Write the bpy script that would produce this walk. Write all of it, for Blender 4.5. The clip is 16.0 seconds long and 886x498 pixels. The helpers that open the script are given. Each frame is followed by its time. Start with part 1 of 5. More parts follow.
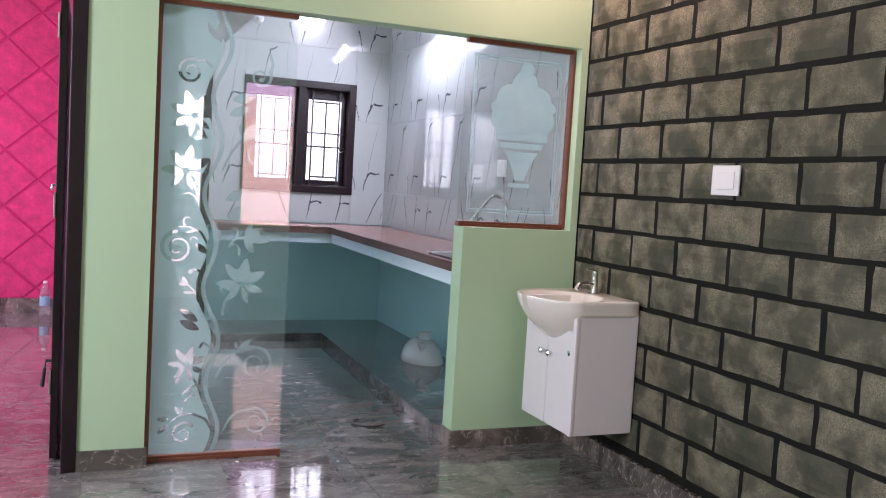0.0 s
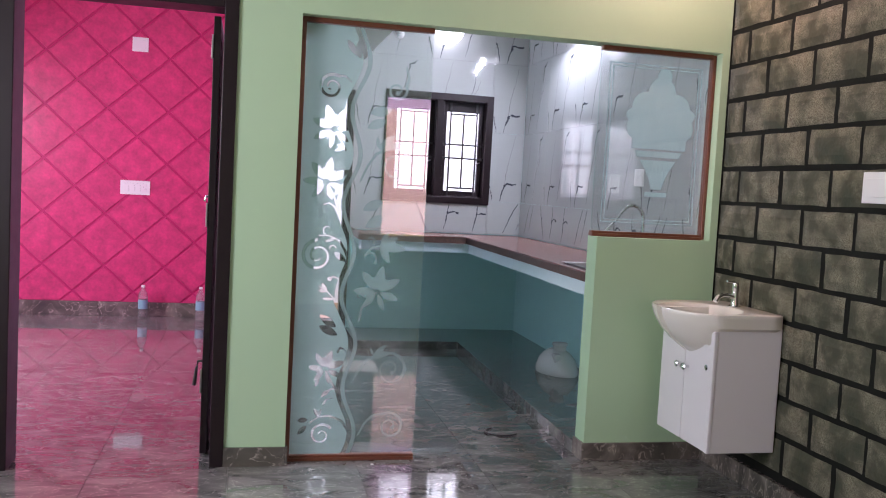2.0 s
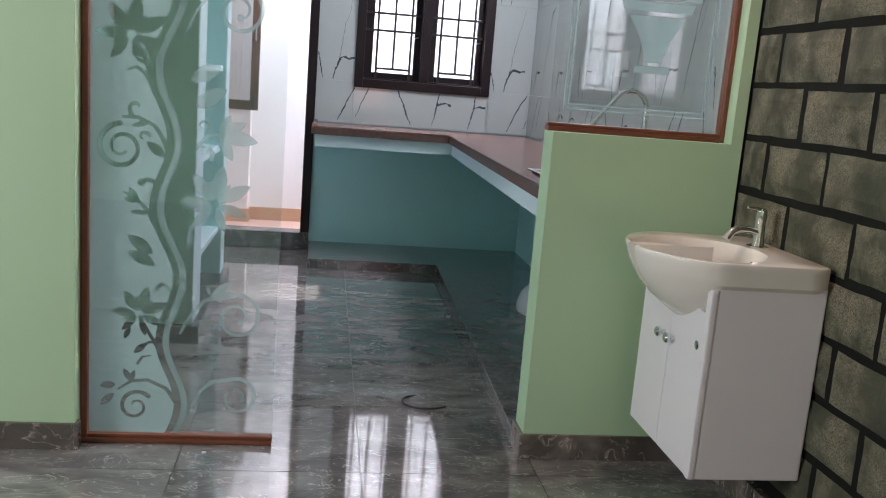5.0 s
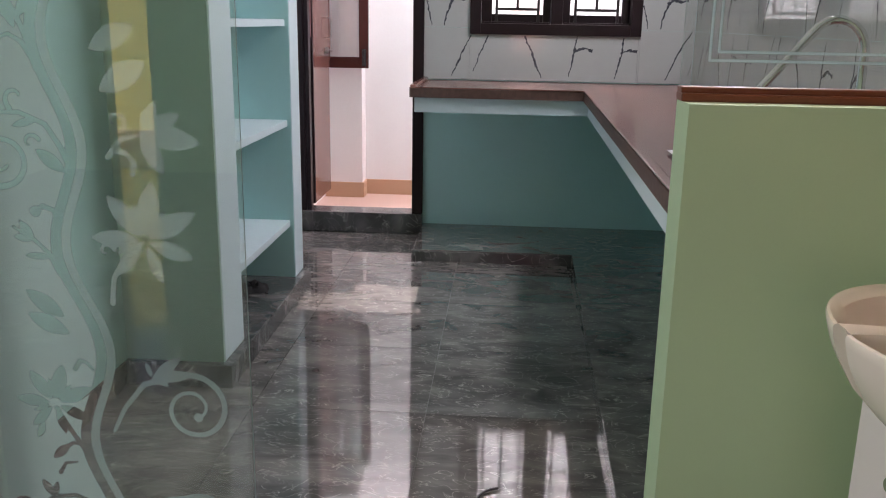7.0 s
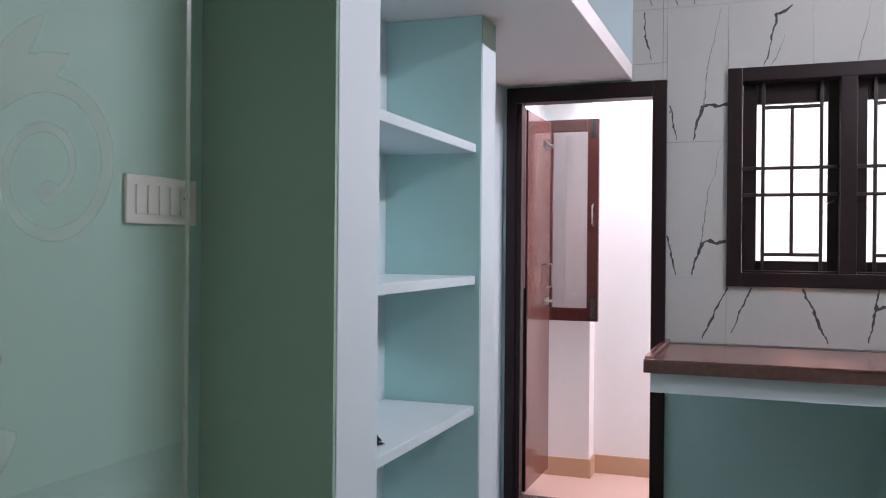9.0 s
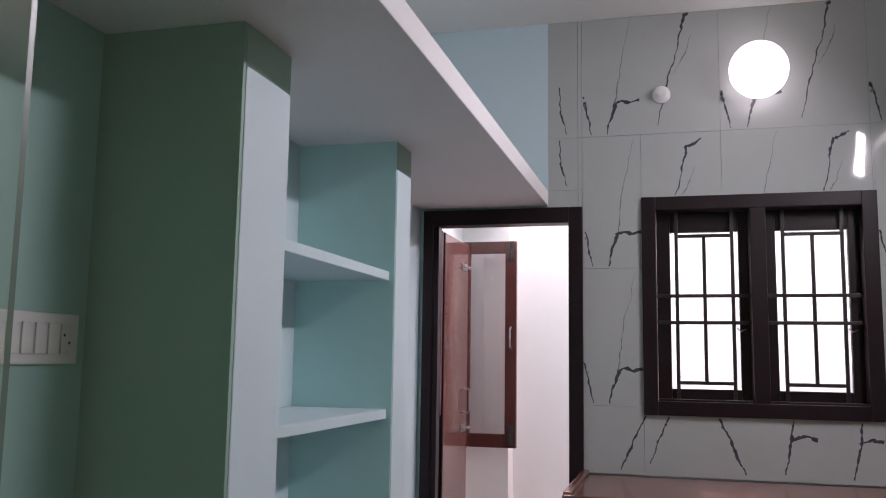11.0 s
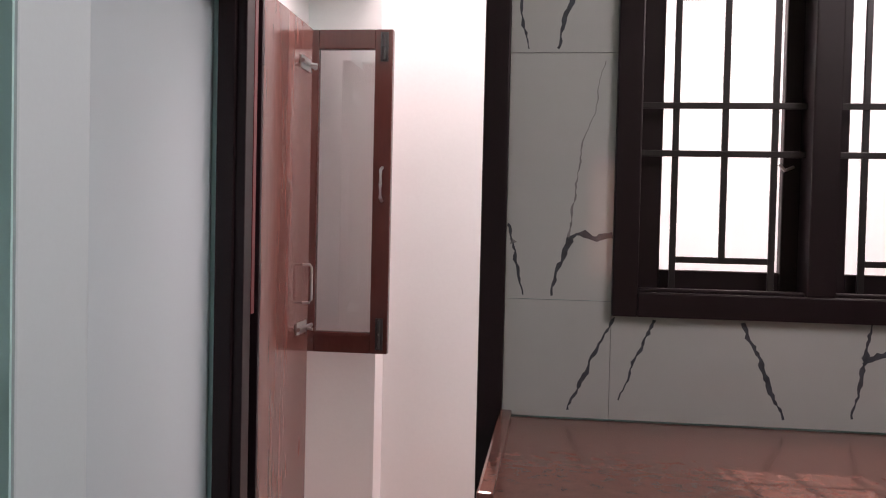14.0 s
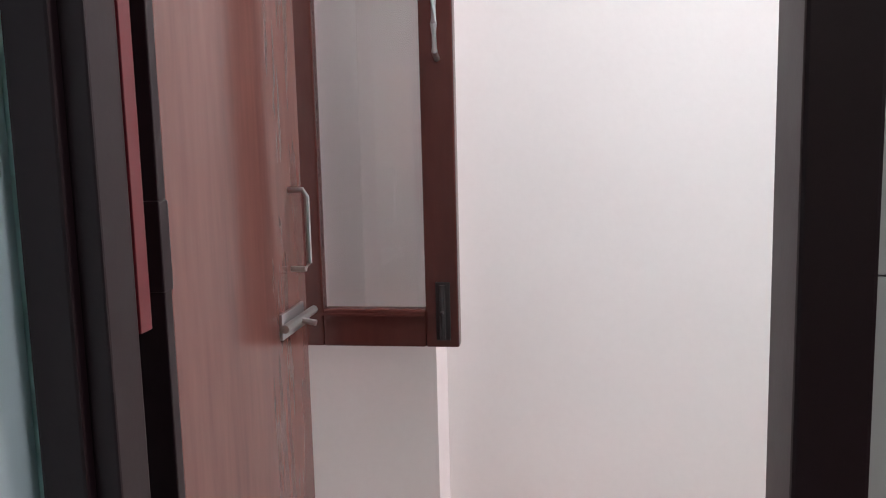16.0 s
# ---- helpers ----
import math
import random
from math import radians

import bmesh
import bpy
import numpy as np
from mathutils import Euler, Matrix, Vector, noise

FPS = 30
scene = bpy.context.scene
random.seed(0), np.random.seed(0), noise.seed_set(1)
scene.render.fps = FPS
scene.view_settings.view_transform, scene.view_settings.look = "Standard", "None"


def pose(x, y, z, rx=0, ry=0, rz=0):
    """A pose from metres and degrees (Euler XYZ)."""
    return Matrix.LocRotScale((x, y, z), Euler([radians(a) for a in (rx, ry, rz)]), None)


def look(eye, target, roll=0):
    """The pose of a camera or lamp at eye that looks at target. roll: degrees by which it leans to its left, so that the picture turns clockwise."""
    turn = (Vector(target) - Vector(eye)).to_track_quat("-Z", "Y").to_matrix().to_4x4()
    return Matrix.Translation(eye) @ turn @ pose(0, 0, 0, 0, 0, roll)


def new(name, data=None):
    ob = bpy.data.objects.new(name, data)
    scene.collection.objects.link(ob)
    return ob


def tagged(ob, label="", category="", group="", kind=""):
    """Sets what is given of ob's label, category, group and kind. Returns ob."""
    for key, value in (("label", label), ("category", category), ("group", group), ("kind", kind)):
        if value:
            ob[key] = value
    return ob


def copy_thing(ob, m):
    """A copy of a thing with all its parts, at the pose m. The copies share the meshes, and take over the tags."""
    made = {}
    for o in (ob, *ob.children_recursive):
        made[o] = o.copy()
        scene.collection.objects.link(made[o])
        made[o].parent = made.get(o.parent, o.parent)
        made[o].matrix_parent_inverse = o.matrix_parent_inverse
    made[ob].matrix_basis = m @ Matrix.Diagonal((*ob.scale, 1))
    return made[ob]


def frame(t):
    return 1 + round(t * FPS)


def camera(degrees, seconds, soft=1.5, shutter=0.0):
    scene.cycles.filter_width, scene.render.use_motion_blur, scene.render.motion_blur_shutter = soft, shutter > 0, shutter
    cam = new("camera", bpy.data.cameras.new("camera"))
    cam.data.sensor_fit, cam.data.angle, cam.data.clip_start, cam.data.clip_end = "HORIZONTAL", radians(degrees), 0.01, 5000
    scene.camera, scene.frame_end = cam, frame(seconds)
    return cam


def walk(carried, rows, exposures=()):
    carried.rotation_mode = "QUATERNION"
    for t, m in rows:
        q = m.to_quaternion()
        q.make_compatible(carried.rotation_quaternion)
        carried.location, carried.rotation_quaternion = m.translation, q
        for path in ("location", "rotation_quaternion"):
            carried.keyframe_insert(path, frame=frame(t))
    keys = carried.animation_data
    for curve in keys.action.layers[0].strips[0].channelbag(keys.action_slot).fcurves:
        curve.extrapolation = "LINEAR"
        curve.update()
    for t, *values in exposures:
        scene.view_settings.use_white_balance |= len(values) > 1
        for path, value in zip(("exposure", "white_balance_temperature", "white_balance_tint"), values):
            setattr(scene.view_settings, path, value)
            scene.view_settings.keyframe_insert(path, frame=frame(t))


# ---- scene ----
cam = camera(54.0, 16.0, soft=1.1)
PATH = [
    (0, (-1.738, -4.014, 1.338), (-0.986, -2.167, 1.192), 3.4),
    (0.5, (-1.707, -3.998, 1.365), (-1.147, -2.082, 1.243), 2.9),
    (1, (-1.763, -4.13, 1.357), (-1.382, -2.17, 1.244), 3.0),
    (1.5, (-1.763, -4.13, 1.358), (-1.394, -2.168, 1.238), 2.9),
    (2, (-1.707, -4.047, 1.332), (-1.263, -2.102, 1.194), 3.1),
    (2.5, (-1.675, -3.963, 1.292), (-1.143, -2.042, 1.131), 3.7),
    (3, (-1.581, -3.834, 1.279), (-0.993, -1.934, 1.071), 4.1),
    (3.2, (-1.524, -3.757, 1.276), (-0.932, -1.861, 1.042), 4.2),
    (5.3, (-0.64, -2.663, 1.244), (-0.415, -0.71, 0.873), 4.1),
    (5.5, (-0.595, -2.589, 1.241), (-0.4, -0.634, 0.869), 3.7),
    (6, (-0.514, -2.299, 1.247), (-0.404, -0.343, 0.843), 3.0),
    (6.5, (-0.399, -1.982, 1.255), (-0.419, -0.034, 0.803), 1.7),
    (7, (-0.337, -1.633, 1.277), (-0.467, 0.297, 0.768), 1.0),
    (7.5, (-0.363, -1.313, 1.294), (-0.558, 0.597, 0.732), 0.6),
    (8, (-0.362, -0.974, 1.28), (-0.73, 0.916, 0.74), -0.4),
    (8.5, (-0.374, -0.677, 1.316), (-1.012, 1.203, 1.076), 0.2),
    (9, (-0.403, -0.542, 1.364), (-1.092, 1.336, 1.361), 0.5),
    (9.2, (-0.395, -0.526, 1.384), (-1.084, 1.349, 1.488), 0.7),
    (11.3, (-0.414, -0.39, 1.431), (-0.911, 1.531, 1.684), 1.0),
    (11.5, (-0.439, -0.305, 1.414), (-0.931, 1.625, 1.597), 0.8),
    (12, (-0.46, -0.037, 1.386), (-0.992, 1.89, 1.42), 0.7),
    (12.5, (-0.496, 0.252, 1.382), (-1.045, 2.175, 1.363), 0.9),
    (13, (-0.566, 0.56, 1.389), (-0.915, 2.529, 1.356), 1.1),
    (13.5, (-0.593, 0.931, 1.413), (-0.811, 2.918, 1.374), 1.4),
    (14, (-0.705, 1.372, 1.423), (-0.953, 3.356, 1.365), 1.3),
    (14.5, (-0.799, 1.741, 1.417), (-1.009, 3.729, 1.343), 1.5),
    (15, (-0.83, 2.154, 1.42), (-1.09, 4.131, 1.266), 0.9),
    (15.5, (-0.937, 2.487, 1.416), (-1.279, 4.442, 1.167), 1.6),
    (16, (-1.068, 2.816, 1.369), (-1.363, 4.775, 1.096), -1.4),
]
walk(cam, [(t, look(eye, target, roll)) for t, eye, target, roll in PATH], [
    (0.0, 0.60, 6100, 33), (1.5, 0.33, 6100, 33), (3.2, 0.28, 6150, 29), (5.5, 0.10, 6400, 22), (6.8, -0.08, 6900, 27), (8.0, 0.0, 6850, 33),
    (9.2, -0.24, 6800, 34), (11.3, -0.74, 6950, 33), (12.5, -0.6, 7300, 33), (14.0, -0.85, 7700, 36), (15.0, -0.82, 7500, 34), (16.0, -0.62, 7000, 24)])

# ---------------------------------------------------------------- light
world = bpy.data.worlds.new("sky")
scene.world = world
world.use_nodes = True
wn = world.node_tree
sky = wn.nodes.new("ShaderNodeTexSky")
sky.sky_type, sky.sun_disc = "NISHITA", False
sky.sun_elevation, sky.sun_rotation = radians(52), radians(352)
wn.links.new(sky.outputs[0], wn.nodes["Background"].inputs[0])
wn.nodes["Background"].inputs[1].default_value = 0.15


def lamp(name, kind, m, power, color, size=0.1, size_y=None):
    d = bpy.data.lights.new(name, kind)
    d.energy, d.color = power, color
    if kind == "AREA":
        d.shape = "RECTANGLE" if size_y else "SQUARE"
        d.size = size
        if size_y:
            d.size_y = size_y
    elif kind == "SUN":
        d.angle = size
    else:
        d.shadow_soft_size = size
    o = new(name, d)
    o.matrix_world = m
    return o


lamp("sun", "SUN", look((0, 0, 10), (1.07, -7.74, 0)), 5.0, (1.0, 0.95, 0.88), radians(0.6))
# daylight in the openings: kitchen window, yard door, unseen pink room window
lamp("daylight_kitchen_window", "AREA", look((-0.07, 3.80, 1.7), (-0.07, 2, 1.2)), 2.0, (1.0, 0.95, 0.98), 0.85, 0.85)
lamp("daylight_yard", "AREA", look((0.1, 4.25, 2.95), (0.1, 4.25, 0)), 96, (1.0, 0.90, 0.93), 3.2, 0.8)
# Unseen fill lamp added at the left wall to brighten the hall.
lamp("hall_fill_lamp", "AREA", look((-4.18, -1.98, 1.6), (-1, -1.9, 1.2)), 70, (0.97, 1.0, 0.98), 1.3, 1.3)
# Pink lamp added in an unseen front opening, for the glass's pink reflection.
lamp("pink_front_lamp", "AREA", look((0.02, -5.33, 1.55), (0.02, 0, 1.4)), 4.6, (1.0, 0.40, 0.65), 0.52, 1.5)
lamp("daylight_pink_room", "AREA", look((-4.78, 2.3, 1.7), (-2.6, 2.2, 0.2)), 84, (1.0, 0.97, 1.0), 1.4, 1.3)
lamp("hall_corner_bulb", "POINT", pose(0.22, -0.36, 2.8), 22, (1.0, 0.62, 0.50), 0.05)
lamp("kitchen_tube", "AREA", look((0.64, 2.2, 2.64), (-0.5, 2.0, 1.4)), 46, (0.88, 0.95, 1.0), 1.1, 0.05)


# ---------------------------------------------------------------- materials
def mat(name, color, rough=0.5, metal=0.0, spread=0.08, scale=6.0, bump=0.05, fine=90.0, spec=0.5, emit=0.0, grain=1.0):
    """Paint, plaster, wood and metal: colour with broad stains and fine grain."""
    m = bpy.data.materials.new(name)
    m.use_nodes = True
    n, l = m.node_tree.nodes, m.node_tree.links
    b = n["Principled BSDF"]
    b.inputs["Roughness"].default_value, b.inputs["Metallic"].default_value = rough, metal
    b.inputs["Specular IOR Level"].default_value = spec
    tc = n.new("ShaderNodeTexCoord")
    big, small = n.new("ShaderNodeTexNoise"), n.new("ShaderNodeTexNoise")
    big.inputs["Scale"].default_value, big.inputs["Detail"].default_value = scale, 5
    small.inputs["Scale"].default_value, small.inputs["Detail"].default_value = fine, 4
    along = n.new("ShaderNodeMapping")
    along.inputs["Scale"].default_value = (1, 1, grain)
    l.new(tc.outputs["Object"], along.inputs["Vector"])
    l.new(along.outputs[0], big.inputs["Vector"])
    l.new(along.outputs[0], small.inputs["Vector"])
    ramp = n.new("ShaderNodeMixRGB")
    ramp.inputs[1].default_value = (*[c * (1 - spread) for c in color], 1)
    ramp.inputs[2].default_value = (*[min(1, c * (1 + spread)) for c in color], 1)
    mix = n.new("ShaderNodeMath")
    mix.operation = "MULTIPLY_ADD"
    mix.inputs[1].default_value, mix.inputs[2].default_value = 0.35, 0.0
    l.new(small.outputs[0], mix.inputs[0])
    add = n.new("ShaderNodeMath")
    add.operation = "MULTIPLY_ADD"
    add.inputs[1].default_value = 0.65
    l.new(big.outputs[0], add.inputs[0])
    l.new(mix.outputs[0], add.inputs[2])
    l.new(add.outputs[0], ramp.inputs[0])
    l.new(ramp.outputs[0], b.inputs["Base Color"])
    if bump:
        bp = n.new("ShaderNodeBump")
        bp.inputs["Strength"].default_value, bp.inputs["Distance"].default_value = bump, 0.004
        l.new(add.outputs[0], bp.inputs["Height"])
        l.new(bp.outputs[0], b.inputs["Normal"])
    rr = n.new("ShaderNodeMapRange")
    rr.inputs[3].default_value, rr.inputs[4].default_value = max(0.02, rough * 0.85), min(1, rough * 1.15)
    l.new(big.outputs[0], rr.inputs[0])
    l.new(rr.outputs[0], b.inputs["Roughness"])
    if emit:
        b.inputs["Emission Color"].default_value = (*color, 1)
        b.inputs["Emission Strength"].default_value = emit
    return m


def marble(name, dark, mid, light, rough=0.12, scale=2.2):
    """Grey-brown cloudy marble print of the floor tiles, each tile shifted by its own random number."""
    m = bpy.data.materials.new(name)
    m.use_nodes = True
    n, l = m.node_tree.nodes, m.node_tree.links
    b = n["Principled BSDF"]
    b.inputs["Roughness"].default_value = rough
    b.inputs["Specular IOR Level"].default_value = 0.9
    b.inputs["Coat Weight"].default_value, b.inputs["Coat Roughness"].default_value = (0.3, 0.02) if rough < 0.1 else (0.0, 0.1)
    tc, info = n.new("ShaderNodeTexCoord"), n.new("ShaderNodeObjectInfo")
    shift = n.new("ShaderNodeVectorMath")
    shift.operation = "MULTIPLY_ADD"
    l.new(info.outputs["Random"], shift.inputs[0])
    shift.inputs[1].default_value = (37, 53, 11)
    l.new(tc.outputs["Object"], shift.inputs[2])
    stretch = n.new("ShaderNodeMapping")
    stretch.inputs["Rotation"].default_value = (0, 0, 0.18)
    stretch.inputs["Scale"].default_value = (1.0, 1.9, 1.0)
    l.new(shift.outputs[0], stretch.inputs[0])
    cloud, vein, grain = [n.new("ShaderNodeTexNoise") for _ in range(3)]
    cloud.inputs["Scale"].default_value, cloud.inputs["Detail"].default_value, cloud.inputs["Distortion"].default_value = scale, 9, 0.9
    vein.inputs["Scale"].default_value, vein.inputs["Detail"].default_value, vein.inputs["Distortion"].default_value = scale * 1.55, 3, 2.2
    grain.inputs["Scale"].default_value, grain.inputs["Detail"].default_value = 16, 6
    for x in (cloud, vein, grain):
        l.new(stretch.outputs[0], x.inputs["Vector"])
    r = n.new("ShaderNodeValToRGB")
    r.color_ramp.elements[0].position, r.color_ramp.elements[0].color = 0.33, (*dark, 1)
    r.color_ramp.elements[1].position, r.color_ramp.elements[1].color = 0.68, (*light, 1)
    e = r.color_ramp.elements.new(0.5)
    e.color = (*mid, 1)
    l.new(cloud.outputs[0], r.inputs[0])
    vr = n.new("ShaderNodeValToRGB")
    for p, v in ((0.488, 0.0), (0.5, 1.0), (0.506, 0.35), (0.535, 0.0)):
        el = vr.color_ramp.elements.new(p)
        el.color = (v, v, v, 1)
    vr.color_ramp.elements[0].color = vr.color_ramp.elements[-1].color = (0, 0, 0, 1)
    l.new(vein.outputs[0], vr.inputs[0])
    mix = n.new("ShaderNodeMixRGB")
    mix.inputs[2].default_value = (*[min(0.6, c * 2.0) for c in light], 1)
    vm = n.new("ShaderNodeMath")
    vm.operation = "MULTIPLY"
    vm.use_clamp = True
    patchy = n.new("ShaderNodeMapRange")
    patchy.inputs[1].default_value, patchy.inputs[2].default_value = 0.36, 0.56
    l.new(grain.outputs[0], patchy.inputs[0])
    l.new(vr.outputs[0], vm.inputs[0])
    l.new(patchy.outputs[0], vm.inputs[1])
    l.new(vm.outputs[0], mix.inputs[0])
    l.new(r.outputs[0], mix.inputs[1])
    l.new(mix.outputs[0], b.inputs["Base Color"])
    bp = n.new("ShaderNodeBump")
    bp.inputs["Strength"].default_value, bp.inputs["Distance"].default_value = 0.012, 0.003
    low = n.new("ShaderNodeTexNoise")
    low.inputs["Scale"].default_value = 7
    l.new(shift.outputs[0], low.inputs["Vector"])
    l.new(low.outputs[0], bp.inputs["Height"])
    l.new(bp.outputs[0], b.inputs["Normal"])
    return m


green = mat("green_paint", (0.44, 0.63, 0.40), 0.55, spread=0.05, scale=1.5, fine=160, bump=0.04)
teal = mat("teal_paint", (0.36, 0.60, 0.54), 0.55, spread=0.06, scale=1.7, fine=160, bump=0.04)
# Copy of the teal, lightened in place of light under counter and shelves.
lifted_teal = mat("lifted_teal_paint", (0.47, 0.78, 0.76), 0.5, spread=0.06, scale=1.7, fine=160, bump=0.04)
# Green darkened to hold the shade of the side panel and post heads.
shaded_green = mat("shaded_green_paint", (0.29, 0.46, 0.37), 0.55, spread=0.06, scale=1.7, fine=160, bump=0.04)
pale = mat("pale_teal_paint", (0.62, 0.76, 0.79), 0.55, spread=0.05, scale=2, fine=150, bump=0.04)
coolwhite = mat("cool_white_paint", (0.56, 0.71, 0.75), 0.6, spread=0.04, scale=1.5, fine=150, bump=0.05)
white = mat("white_paint", (0.80, 0.79, 0.78), 0.6, spread=0.04, scale=1.5, fine=150, bump=0.05)
yardwhite = mat("yard_white_paint", (0.80, 0.77, 0.77), 0.65, spread=0.06, scale=3.5, fine=70, bump=0.22)
palepink = mat("pale_pink_paint", (0.72, 0.42, 0.58), 0.55, spread=0.05)
pink = mat("pink_paint", (0.60, 0.042, 0.155), 0.36, spread=0.75, scale=11, fine=40, bump=1.0)
pinkdark = mat("dark_pink_paint", (0.48, 0.012, 0.12), 0.5, spread=0.12, scale=4, bump=0.1)
darkwood = mat("dark_brown_paint", (0.013, 0.006, 0.008), 0.42, spread=0.3, scale=14, fine=120, bump=0.06, spec=0.3)
redwood = mat("red_brown_wood", (0.085, 0.022, 0.018), 0.25, spread=0.45, scale=14, fine=100, bump=0.08, grain=0.15)
trimwood = mat("brown_trim_wood", (0.16, 0.050, 0.024), 0.4, spread=0.4, scale=18, fine=120, bump=0.1)
granite = mat("red_granite", (0.165, 0.076, 0.062), 0.2, spread=0.42, scale=30, fine=240, bump=0.03)
granite_edge = mat("rough_granite_edge", (0.105, 0.058, 0.045), 0.55, spread=0.9, scale=38, fine=160, bump=1.0)
ceramic = mat("white_ceramic", (0.80, 0.77, 0.68), 0.1, spread=0.02, scale=3, bump=0.0)
laminate = mat("white_laminate", (0.80, 0.77, 0.77), 0.3, spread=0.02, scale=3, bump=0.01)
plastic = mat("white_plastic", (0.80, 0.80, 0.78), 0.35, spread=0.02, bump=0.0)
chrome = mat("chrome", (0.75, 0.75, 0.76), 0.12, 1.0, spread=0.05, bump=0.0)
steel = mat("steel", (0.5, 0.5, 0.5), 0.3, 1.0, spread=0.1, bump=0.02)
iron = mat("black_iron", (0.018, 0.014, 0.015), 0.4, 0.0, spread=0.3, bump=0.03)
black = mat("black_cloth", (0.01, 0.012, 0.012), 0.9, spread=0.4, scale=20, bump=0.4)
peach = mat("peach_tile", (0.55, 0.34, 0.22), 0.35, spread=0.08, scale=4, bump=0.03)
peachfloor = mat("peach_floor_tile", (0.62, 0.44, 0.37), 0.35, spread=0.08, scale=4, bump=0.03)
grout = mat("grey_grout", (0.20, 0.195, 0.19), 0.8, spread=0.2, scale=30, bump=0.2)
mortar = mat("black_joint_paint", (0.009, 0.010, 0.008), 0.8, spread=0.3, scale=30, bump=0.3, spec=0.15)
ceilpaint = mat("ceiling_white", (0.78, 0.78, 0.75), 0.7, spread=0.03, scale=2, bump=0.03)
floortile = marble("floor_marble", (0.092, 0.091, 0.086), (0.154, 0.150, 0.141), (0.24, 0.23, 0.215), 0.055, 4.2)
skirt = marble("skirting_marble", (0.05, 0.045, 0.04), (0.11, 0.095, 0.08), (0.26, 0.22, 0.19), 0.2, 4.0)
greyskirt = marble("dark_grey_marble", (0.035, 0.037, 0.037), (0.075, 0.077, 0.076), (0.17, 0.17, 0.165), 0.2, 4.0)

ceramic2 = mat("grey_white_ceramic", (0.62, 0.64, 0.62), 0.25, spread=0.1, scale=9, bump=0.02)
glossred = mat("glossy_red_brown", (0.145, 0.062, 0.052), 0.12, spread=0.75, scale=9, fine=60, bump=0.05, grain=0.12)
lit_edge_red = mat("lit_edge_red_paint", (0.12, 0.009, 0.014), 0.4, spread=0.1)
lime = mat("lime_paint", (0.84, 0.82, 0.24), 0.7, spread=0.12, scale=3, bump=0.2)
wtile = mat("glossy_white_tile", (0.43, 0.455, 0.44), 0.05, spread=0.05, scale=2.5, fine=20, bump=0.0)
vein1 = mat("dark_vein_print", (0.062, 0.070, 0.084), 0.08, spread=0.7, scale=40, fine=150, bump=0.0)
vein2 = mat("grey_vein_print", (0.20, 0.20, 0.20), 0.08, spread=0.6, scale=40, fine=150, bump=0.0)
glow2 = mat("tube_glow", (0.93, 0.96, 1.0), 0.5, spread=0.0, bump=0.0, emit=14)


